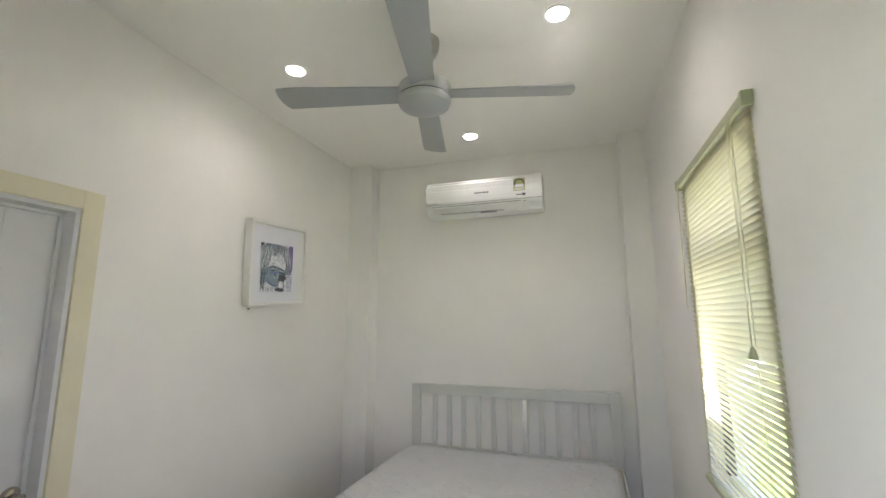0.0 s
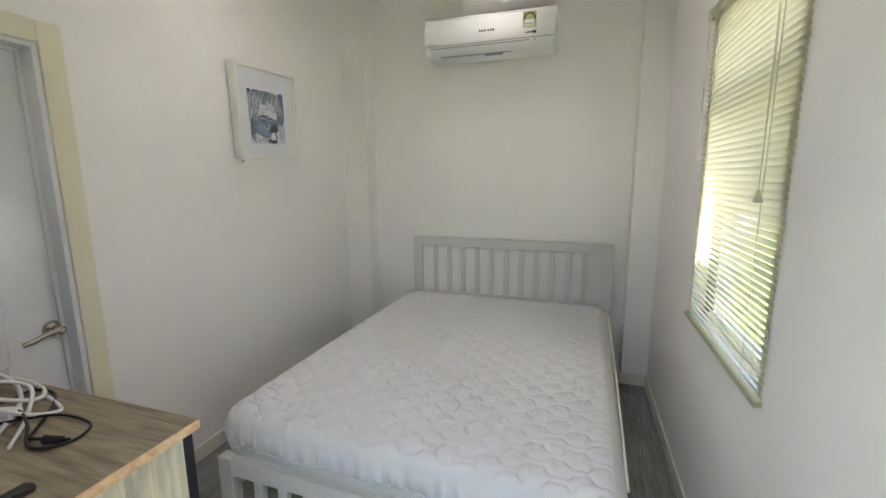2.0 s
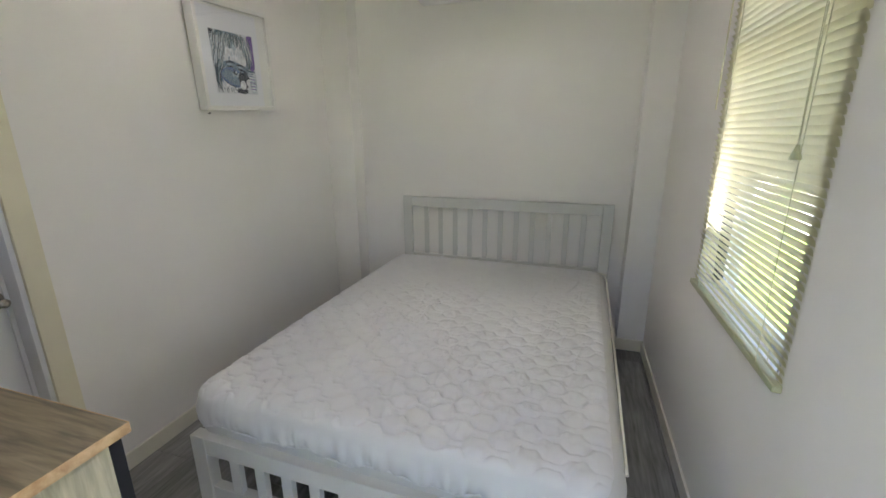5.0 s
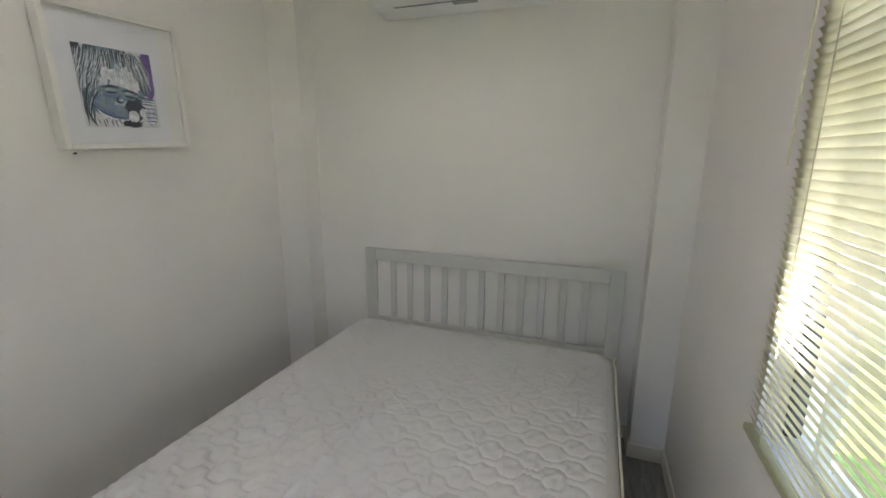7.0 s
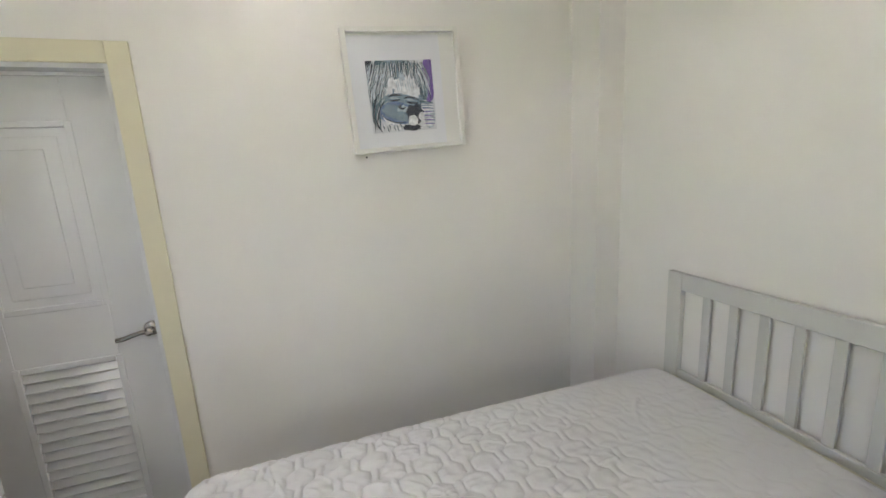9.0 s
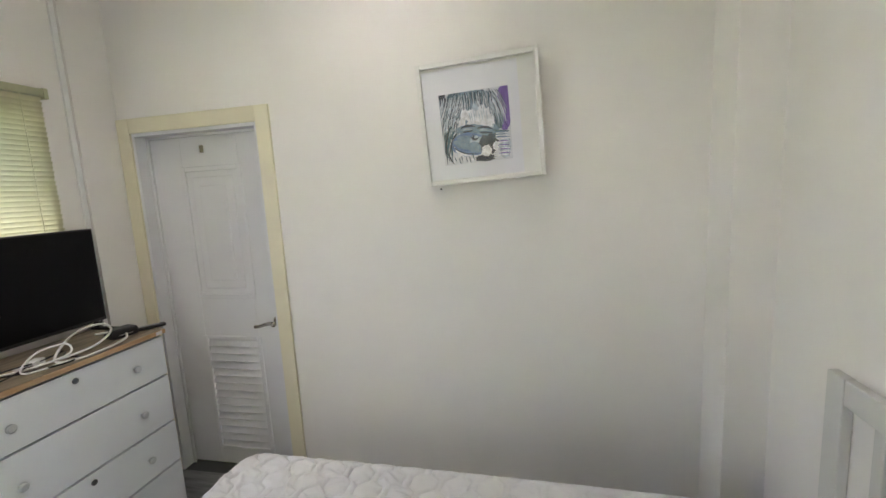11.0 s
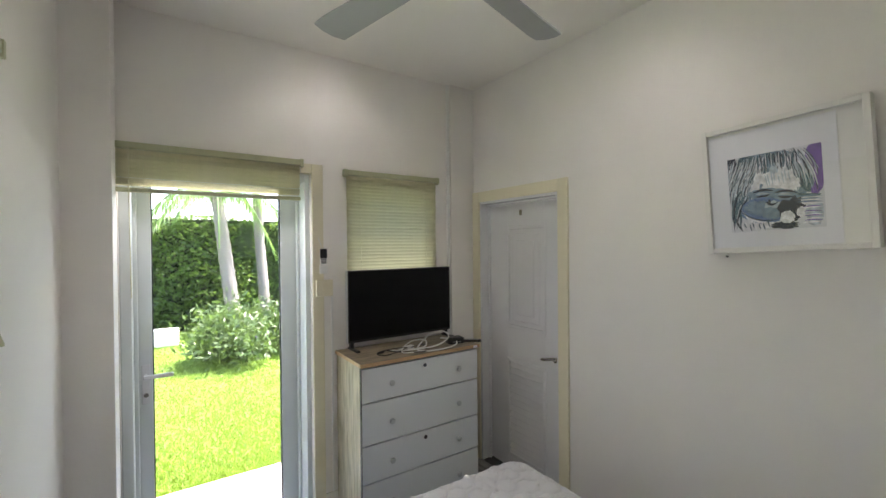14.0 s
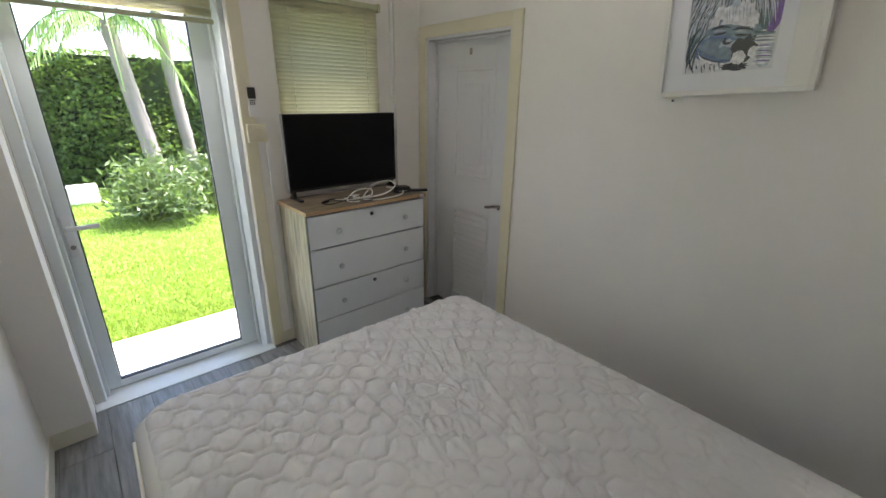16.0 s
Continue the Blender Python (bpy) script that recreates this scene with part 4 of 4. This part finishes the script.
def mattress():
    x0, x1, y0, y1, top, bot = -1.092, 0.484, 1.655, 3.69, 0.540, 0.3435
    m = thing("mattress", (0, 0, bot), "thick white mattress with ivory piping on the bed", "mattress")
    bm = soft_slab(x0, x1, y0, y1, top, bot, 50, 64, 0.03, 0.07, lambda X, Y, d: 0.0 * X, 0.006)
    ob = part("body", bm, "mattress_side", m, angle=80)
    ob.matrix_parent_inverse = Matrix.Translation((0, 0, -bot))
    bm = bmesh.new()
    e, cx = 0.004, (x0 + x1) / 2
    sweep(bm, [(x1 + e, y0 + 0.12, top - 0.028), (x1 + e + 0.003, y0 + 0.9, top - 0.022), (x1 + e, y1 - 0.4, top - 0.016), (x1 - 0.002, y1 - 0.07, top - 0.016), (x1 - 0.07, y1 + 0.002, top - 0.014), (cx, y1 + 0.004, top - 0.012), (x0 + 0.08, y1 + 0.002, top - 0.014)], 0.005, 14)
    ob = part("piping", bm, "tape", m, "ivory edge piping")
    ob.matrix_parent_inverse = Matrix.Translation((0, 0, -bot))
    ring = []
    q = thing("mattress_cover", (0, 0, top), "white quilted cotton cover lying creased over the mattress", "mattress cover")
    bm = soft_slab(x0 - 0.015, x1 - 0.026, y0 - 0.018, y1 - 0.01, top + 0.018, top - 0.118, 400, 520, 0.05, 0.10, quilt, 0.010, 0.005, ring)
    ob = part("quilting", bm, "mattress", q, angle=80)
    ob.matrix_parent_inverse = Matrix.Translation((0, 0, -top))
    bm = bmesh.new()
    for a, c in zip(ring, ring[1:]):
        tube(bm, a, c, 0.0035, sides=6)
    ob = part("hem", bm, "mattress", q, "stitched hem of the cover")
    ob.matrix_parent_inverse = Matrix.Translation((0, 0, -top))
    for ob in (m, q):
        ob.matrix_world = BED_TURN @ Matrix.Translation(ob.location)


mattress()

# ---- chest of drawers ----
KX0, KX1, KY0, KY1, KTOP = -1.370, -0.525, 0.648, 1.050, 1.0


def chest():
    c = thing("chest_of_drawers", ((KX0 + KX1) / 2, (KY0 + KY1) / 2, 0), "white four-drawer chest with pale wood sides and oak top", "chest of drawers")
    c.matrix_world = Matrix.Translation(c.location)

    def P(name, mat, *spans, bevel=0.002, label="", parent=None):
        ob = boxes(name, mat, parent or c, *spans, bevel=bevel, label=label)
        ob.matrix_parent_inverse = Matrix.Translation(-c.location)
        return ob
    P("top", "top_wood", (KX0 - 0.008, KX1 + 0.008, KY0, KY1 + 0.012, KTOP - 0.022, KTOP), label="grey oak top panel")
    P("top_edging", "edge_wood", (KX1 + 0.008, KX1 + 0.0095, KY0, KY1 + 0.012, KTOP - 0.0215, KTOP - 0.0005), bevel=0.0, label="honey oak edge strip")
    P("top_edging", "edge_wood", (KX0 - 0.008, KX1 + 0.0095, KY1 + 0.012, KY1 + 0.0135, KTOP - 0.0215, KTOP - 0.0005), bevel=0.0, label="honey oak edge strip")
    P("side_panel", "side_wood", (KX1 - 0.016, KX1, KY0, KY1 - 0.022, 0.0, KTOP - 0.022), label="pale ash side panel")
    P("side_panel", "side_wood", (KX0, KX0 + 0.016, KY0, KY1 - 0.022, 0.0, KTOP - 0.022))
    P("carcass", "black_edge", (KX0 + 0.016, KX1 - 0.016, KY0, KY1 - 0.024, 0.05, KTOP - 0.023))
    P("back_edging", "black_edge", (KX1 - 0.004, KX1 + 0.001, KY1 - 0.0225, KY1 - 0.0006, 0.02, KTOP - 0.024), bevel=0)
    zs = (0.045, 0.297, 0.518, 0.764, KTOP - 0.03)
    for k in range(4):
        za, zb = zs[k] + 0.0045, zs[k + 1] - 0.0045
        dr = P("drawer_front", "drawer", (KX0 + 0.002, KX1 - 0.002, KY1 - 0.02, KY1, za, zb), bevel=0.0015)
        for kx in (-0.712, -1.200):
            bm = bmesh.new()
            zc = (za + zb) / 2 - 0.005
            lathe(bm, [(0.006, 0.0), (0.006, 0.012), (0.016, 0.016), (0.0165, 0.024), (0.012, 0.028)], 20, Matrix.Translation((kx, KY1, zc)) @ Matrix.Rotation(radians(-90), 4, "X"))
            ob = part("knob", bm, "knob", dr, "satin metal knob")
            ob.matrix_parent_inverse = dr.matrix_parent_inverse
            ob.matrix_parent_inverse = Matrix()
        if k in (1, 3):
            bm = bmesh.new()
            lathe(bm, [(0.012, 0.0), (0.012, 0.004), (0.009, 0.005)], 18, Matrix.Translation((-0.95, KY1, zb - 0.040)) @ Matrix.Rotation(radians(-90), 4, "X"))
            part("keyhole", bm, "ink", dr, "dark round lock")
    P("corner_bracket", "mat", (KX0 + 0.012, KX0 + 0.045, KY1 + 0.0135, KY1 + 0.0145, KTOP - 0.02, KTOP - 0.004), bevel=0)


chest()


def television():
    t = thing("television", (TVX, TVY, KTOP), "black flat-screen television standing on the chest", "television", turn=0.5)
    w = 0.400
    boxes("screen_case", "black", t, (-w, w, -0.03, 0.012, 0.046, 0.514), bevel=0.003)
    boxes("rear_bulge", "black", t, (-w * 0.6, w * 0.6, -0.065, -0.03, 0.10, 0.36), bevel=0.012)
    boxes("screen", "screen", t, (-w + 0.008, w - 0.008, 0.012, 0.0135, 0.062, 0.507), label="glossy dark screen")
    boxes("bezel", "knob", t, (w, w + 0.003, -0.02, 0.012, 0.046, 0.514), label="thin silver side trim")
    for sx in (-1, 1):
        bm = bmesh.new()
        box(bm, sx * 0.37 - 0.014, sx * 0.37 + 0.014, -0.05, 0.108, 0.0, 0.014, bevel=0.006)
        box(bm, sx * 0.37 - 0.011, sx * 0.37 + 0.011, -0.03, 0.008, 0.012, 0.09, bevel=0.004)
        part("foot", bm, "black", t)
    return t


television()


def cord_thing(name, points, radius, mat, label, category, tip=None):
    c = thing(name, points[0], label, category)
    bm = bmesh.new()
    sweep(bm, points, radius)
    ob = part("cord", bm, mat, c)
    ob.matrix_parent_inverse = Matrix.Translation(-Vector(points[0]))
    if tip:
        bm = bmesh.new()
        a, b = Vector(points[-2]), Vector(points[-1])
        way = (b - a).normalized()
        tube(bm, b, b + way * 0.035, 0.0085, 0.0075, 10)
        tube(bm, b + way * 0.035, b + way * 0.048, 0.005, sides=8)
        ob = part("plug", bm, tip, c)
        ob.matrix_parent_inverse = Matrix.Translation(-Vector(points[0]))


Z = KTOP
cord_thing("coiled_cable", [(-0.855, 0.888, Z + 0.005), (-0.955, 0.978, Z + 0.012), (-1.075, 1.018, Z + 0.030), (-1.175, 0.988, Z + 0.062), (-1.185, 0.918, Z + 0.085), (-1.105, 0.888, Z + 0.075), (-1.015, 0.918, Z + 0.045), (-0.935, 0.988, Z + 0.012), (-0.985, 1.038, Z + 0.006), (-1.115, 1.048, Z + 0.008), (-1.225, 1.008, Z + 0.012), (-1.245, 0.948, Z + 0.03), (-1.155, 0.918, Z + 0.045)], 0.0048, "white_cable", "loosely coiled white power cord on the chest", "cable", None)
cord_thing("coiled_cable", [(-0.775, 0.868, Z + 0.005), (-0.875, 0.948, Z + 0.008), (-0.975, 1.008, Z + 0.03), (-1.005, 0.958, Z + 0.06), (-0.935, 0.908, Z + 0.05), (-0.855, 0.938, Z + 0.02), (-0.835, 0.988, Z + 0.006), (-0.935, 1.018, Z + 0.006)], 0.0042, "white_cable", "loosely coiled white power cord on the chest", "cable", None)
cord_thing("video_cable", [(-1.045, 0.888, Z + 0.005), (-0.985, 0.968, Z + 0.012), (-1.000, 1.023, Z + 0.008), (-0.935, 1.033, Z + 0.006), (-0.855, 0.978, Z + 0.006), (-0.795, 0.918, Z + 0.006), (-0.765, 0.893, Z + 0.012), (-0.735, 0.903, Z + 0.010)], 0.0035, "black", "thin black video cable with a metal-tipped plug", "cable", "black")
cord_thing("video_cable", [(-1.055, 0.858, Z + 0.005), (-0.915, 0.938, Z + 0.020), (-0.815, 0.918, Z + 0.022), (-0.735, 0.878, Z + 0.008), (-0.685, 0.918, Z + 0.005), (-0.715, 0.973, Z + 0.005), (-0.815, 0.963, Z + 0.012), (-0.915, 0.888, Z + 0.008)], 0.003, "black", "thin black cable tangled on the chest", "cable", None)
t_ = thing("plug_adapter", (-0.910, 0.923, Z), "small white plug adapter lying among cables", "adapter", turn=25)
boxes("body", "white_cable", t_, (-0.03, 0.03, -0.018, 0.018, 0.0, 0.028), bevel=0.004)
boxes("prong", "chrome", t_, (0.03, 0.046, -0.009, -0.005, 0.01, 0.016), (0.03, 0.046, 0.005, 0.009, 0.01, 0.016))
t_ = thing("set_top_box", (-1.255, 0.943, Z), "small black media box with a dark cable", "media box", turn=-12)
boxes("body", "black", t_, (-0.06, 0.06, -0.04, 0.04, 0.0, 0.045), bevel=0.014)
boxes("front_strip", "grey", t_, (-0.03, 0.03, 0.04, 0.0405, 0.015, 0.02))
t_ = thing("remote_control", (-1.370, 0.973, Z), "slim black remote control on the chest", "remote control", turn=-35)
boxes("body", "black", t_, (-0.075, 0.075, -0.02, 0.02, 0.0, 0.016), bevel=0.006)
boxes("button_pad", "grey", t_, (-0.05, 0.04, -0.011, 0.011, 0.016, 0.0166))

# ---- wall fittings ----


def wall_fittings():
    y = BACK
    r = thing("air_conditioner_remote", (-0.445, y, 1.50), "white handheld remote in a wall cradle, dark display", "remote control")
    boxes("cradle", "ac", r, (-0.026, 0.026, 0.0, 0.026, 0.0, 0.055), bevel=0.004)
    boxes("body", "ac", r, (-0.022, 0.022, 0.004, 0.020, 0.03, 0.16), bevel=0.005)
    boxes("display", "black", r, (-0.0215, 0.0215, 0.0200, 0.0215, 0.098, 0.158), bevel=0.0)
    boxes("button", "ink", r, *[(-0.015 + 0.011 * (k % 3), -0.007 + 0.011 * (k % 3), 0.020, 0.0212, 0.066 + 0.010 * (k // 3), 0.072 + 0.010 * (k // 3)) for k in range(9)])
    s = thing("light_switch", (-0.445, y, 1.368), "cream surface-mounted light switch box", "light switch")
    boxes("box", "cream", s, (-0.054, 0.052, 0.0, 0.034, -0.012, 0.092), bevel=0.004)
    boxes("rocker", "cream", s, (-0.016, 0.016, 0.034, 0.038, 0.025, 0.065), bevel=0.002)
    bm = bmesh.new()
    box(bm, -0.507, -0.495, y, y + 0.010, 0.0, 1.356, bevel=0.002)
    tagged(new("cable_trunking", mesh_of("cable_trunking", bm, "ac")), "slim white cable trunking below the switch", "trunking")
    bm = bmesh.new()
    box(bm, -1.431, -1.407, y, y + 0.014, 0.6, TOP, bevel=0.002)
    tagged(new("cable_trunking", mesh_of("cable_trunking", bm, "ac")), "white cable trunking running up to the ceiling", "trunking")
    cord_thing("blind_cord", [(-0.30, y + 0.034, 2.165), (-0.335, y + 0.008, 2.0), (-0.38, y + 0.005, 1.83), (-0.435, y + 0.018, 1.665)], 0.0022, "white_cable", "thin white blind cord hooked aside on the wall", "cord")


wall_fittings()
bm = bmesh.new()
tube(bm, (LEFT, 2.46, 1.612), (LEFT + 0.012, 2.46, 1.614), 0.0025, 0.0025, 10)
tube(bm, (LEFT + 0.011, 2.46, 1.614), (LEFT + 0.013, 2.46, 1.614), 0.0045, 0.0045, 12)
tagged(new("nail", mesh_of("nail", bm, "ink")), "small dark nail in the wall under the picture", "nail")

# ---- garden ----
ground = setting("ground", "soil", (-90, 90, -150, 90, -0.6, -0.20), label="mown lawn in bright sunshine", category="lawn")
setting("garden_wall", "terrace", (3.8, 4.0, -6.0, 9.0, -0.3, 1.85), label="white rendered garden wall", category="garden wall", bevel=0.01)
setting("terrace", "terrace", (-3.5, 6.0, -0.42, OUT - 0.002, -0.3, -0.15), label="pale concrete terrace strip outside the door", category="terrace", bevel=0.01)


def blades(name, spots, size, mat, label, category, flat=0.35, seed=1, aspect=0.34):
    """Many leaves in one mesh: each a folded pair of triangles."""
    rng = np.random.RandomState(seed)
    n_ = len(spots)
    way = rng.normal(size=(n_, 3))
    way[:, 2] = np.abs(way[:, 2]) * flat
    way /= np.linalg.norm(way, axis=1)[:, None]
    side = np.cross(way, rng.normal(size=(n_, 3)))
    side /= np.linalg.norm(side, axis=1)[:, None]
    s = size * rng.uniform(0.6, 1.35, n_)[:, None]
    a = spots
    tip = spots + way * s
    mid = spots + way * s * 0.45
    l_, r_ = mid + side * s * aspect, mid - side * s * aspect
    v = np.stack([a, l_, tip, r_], 1).reshape(-1, 3)
    f = [(4 * i, 4 * i + 1, 4 * i + 2, 4 * i + 3) for i in range(n_)]
    me = bpy.data.meshes.new(name)
    me.from_pydata(v.tolist(), [], f)
    me.materials.append(M[mat])
    return me


def hedge():
    rng = np.random.RandomState(7)
    h = thing("hedge", (-1.0, -8.0, -0.2), "tall clipped dense green hedge closing the garden", "hedge")
    hz = 2.42
    # near-black box whose colour gives the shade between the leaves
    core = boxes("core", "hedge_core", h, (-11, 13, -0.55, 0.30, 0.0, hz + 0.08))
    n_ = 42000
    x = rng.uniform(-8.0, 6.5, n_)
    z = rng.uniform(0.0, hz + 0.25, n_)
    bulge = 0.10 * np.sin(1.3 * x + 1.1 * np.sin(2.2 * z)) + 0.06 * np.sin(4.1 * x + 3 * z)
    y = 0.33 + bulge + np.abs(rng.normal(0, 0.07, n_))
    top = z > hz
    y = np.where(top, rng.uniform(-0.45, 0.4, n_), y)
    z = np.where(top, hz + 0.12 * rng.rand(n_) + 0.07 * np.sin(2.3 * x), z)
    me = blades("leaves", np.stack([x, y, z], 1), 0.085, "leaf", "", "", 0.5, 8, 0.32)
    ob = new("leaves", me)
    ob.parent = h
    tagged(ob, "small glossy green leaves", "", "", "stuff")


hedge()


def shrubs():
    rng = np.random.RandomState(11)
    s = thing("shrub", (-1.55, -4.6, -0.2), "low leafy shrub with violet flowers at the lawn's edge", "shrub")
    spots = []
    for k in range(34):
        c = np.array([rng.uniform(-1.75, 1.7), rng.normal(0, 0.28), 0.0])
        hgt = rng.uniform(0.55, 0.92) * (1 - 0.25 * (abs(c[0]) / 1.7) ** 2)
        p = rng.normal(size=(520, 3)) * np.array([0.17, 0.17, 0.22])
        p[:, 2] = np.abs(p[:, 2]) * 0.9 + rng.uniform(0.05, hgt - 0.2, 520)
        spots.append(c + p)
    spots = np.concatenate(spots)
    ob = new("leaves", blades("leaves", spots, 0.125, "shrub", "", "", 0.9, 12, 0.15))
    ob.parent = s
    tagged(ob, "", "", "", "stuff")
    bm = bmesh.new()
    for k in range(40):
        x, y = rng.uniform(-1.6, 1.6), rng.normal(0, 0.2)
        tube(bm, (x, y, 0), (x + rng.normal(0, 0.12), y + rng.normal(0, 0.1), rng.uniform(0.4, 0.75)), 0.008, 0.003, 5)
    part("stems", bm, "bark", s)
    for k in range(5):
        bm = bmesh.new()
        c = Vector((rng.uniform(0.5, 1.3), 0.55 + rng.uniform(-0.1, 0.1), rng.uniform(0.10, 0.5)))
        for q in range(5):
            t = 2 * math.pi * q / 5
            ring = [c, c + Vector((0.022 * math.cos(t - 0.5), 0.01, 0.022 * math.sin(t - 0.5))), c + Vector((0.034 * math.cos(t), 0.014, 0.034 * math.sin(t))), c + Vector((0.022 * math.cos(t + 0.5), 0.01, 0.022 * math.sin(t + 0.5)))]
            bm.faces.new([bm.verts.new(p) for p in ring])
        part("flower", bm, "flower", s, "violet flower")


shrubs()


def palm(x, y, lean, height, radius, seed, label):
    rng = random.Random(seed)
    p = thing("palm_tree", (x, y, -0.2), label, "palm tree", "garden palms")
    bm = bmesh.new()
    rings = 22
    pts = [Vector((lean * (k / rings) ** 1.3, 0.05 * math.sin(k * 0.4), height * k / rings)) for k in range(rings + 1)]
    last = None
    for k, c in enumerate(pts):
        r = radius * (1.25 - 0.35 * k / rings if k > 1 else 1.35) * (1 + 0.04 * (-1) ** k)
        ring = [bm.verts.new(c + Vector((r * math.cos(2 * math.pi * q / 18), r * math.sin(2 * math.pi * q / 18), 0))) for q in range(18)]
        if last:
            for q in range(18):
                bm.faces.new((last[q], last[(q + 1) % 18], ring[(q + 1) % 18], ring[q]))
        last = ring
    bm.faces.new(last)
    part("trunk", bm, "bark", p, "pale ringed palm trunk")
    crown = pts[-1]
    for k in range(8):
        bm = bmesh.new()
        a = 2 * math.pi * k / 8 + rng.uniform(-0.2, 0.2)
        out = Vector((math.cos(a), math.sin(a), 0))
        length, rise, drop = rng.uniform(1.3, 1.8), rng.uniform(0.25, 0.55), rng.uniform(1.1, 1.7)
        for j in range(40):
            t = j / 39
            c = crown + out * (length * t) + Vector((0, 0, rise * math.sin(min(1, t * 1.6) * math.pi / 2) - drop * t * t))
            side = out.cross(Vector((0, 0, 1)))
            for sx in (-1, 1):
                ln = 0.52 * math.sin(math.pi * (0.12 + 0.85 * t)) + 0.08
                tip = c + side * sx * ln * rng.uniform(0.25, 0.45) + Vector((0, 0, -ln * rng.uniform(0.75, 0.95))) + out * rng.uniform(0.05, 0.16)
                w = out * 0.013
                bm.faces.new([bm.verts.new(q) for q in (c - w, c + w, tip)])
        sweep(bm, [crown + out * (length * t) + Vector((0, 0, rise * math.sin(min(1, t * 1.6) * math.pi / 2) - drop * t * t)) for t in (0, 0.25, 0.5, 0.75, 1)], 0.012, 5)
        part("frond", bm, "frond", p)


palm(-0.88, -6.75, 0.32, 3.0, 0.128, 3, "pale-trunked garden palm with drooping fronds by the hedge")
palm(-1.56, -7.05, 0.20, 3.9, 0.10, 5, "slender grey-trunked garden palm by the hedge")
setting("garden_kerb", "terrace", (0.15, 3.2, -6.4, -6.15, -0.2, 0.12), label="low white garden edging by the hedge", category="edging", bevel=0.02)


def lawn():
    rng = np.random.RandomState(21)
    n_ = 100000
    y = -0.44 - 7.1 * rng.rand(n_) ** 1.35
    x = rng.uniform(-1.0, 1.0, n_) * (1.0 + 0.33 * (0.3 - y)) - 0.25 + 0.12 * y * 0.8
    me = blades("lawn_grass", np.stack([x, y, np.full(n_, -0.20)], 1), 0.046, "grass", "", "", 1.6, 22, 0.10)
    tagged(new("lawn_grass", me), "bright green mown grass blades", "grass", "", "stuff")


lawn()

# ---- floor planks, last ----


def planks():
    w, ln, gap = 0.20, 1.2, 0.0025
    bm = bmesh.new()
    box(bm, gap / 2, w - gap / 2, gap / 2, ln - gap / 2, -0.006, 0.0, bevel=0.0012, seg=1)
    full = mesh_of("plank", bm, "plank")
    x, k = LEFT, 0
    while x < RIGHT - 0.01:
        y = BACK - (0.4 * (k % 3))
        while y < FAR - 0.01:
            y0, y1, x1 = max(y, BACK + 0.045), min(y + ln, FAR), min(x + w, RIGHT)
            if y1 - y0 > 0.02:
                if y0 == y and y1 == y + ln and x1 == x + w:
                    ob = new("plank", full)
                else:
                    bm = bmesh.new()
                    box(bm, gap / 2, x1 - x - gap / 2, gap / 2, y1 - y0 - gap / 2, -0.006, 0.0, bevel=0.0012, seg=1)
                    ob = new("plank", mesh_of("plank", bm, "plank"))
                ob.location, ob.parent = (x, y0, 0), floor
            y += ln
        x += w
        k += 1


planks()
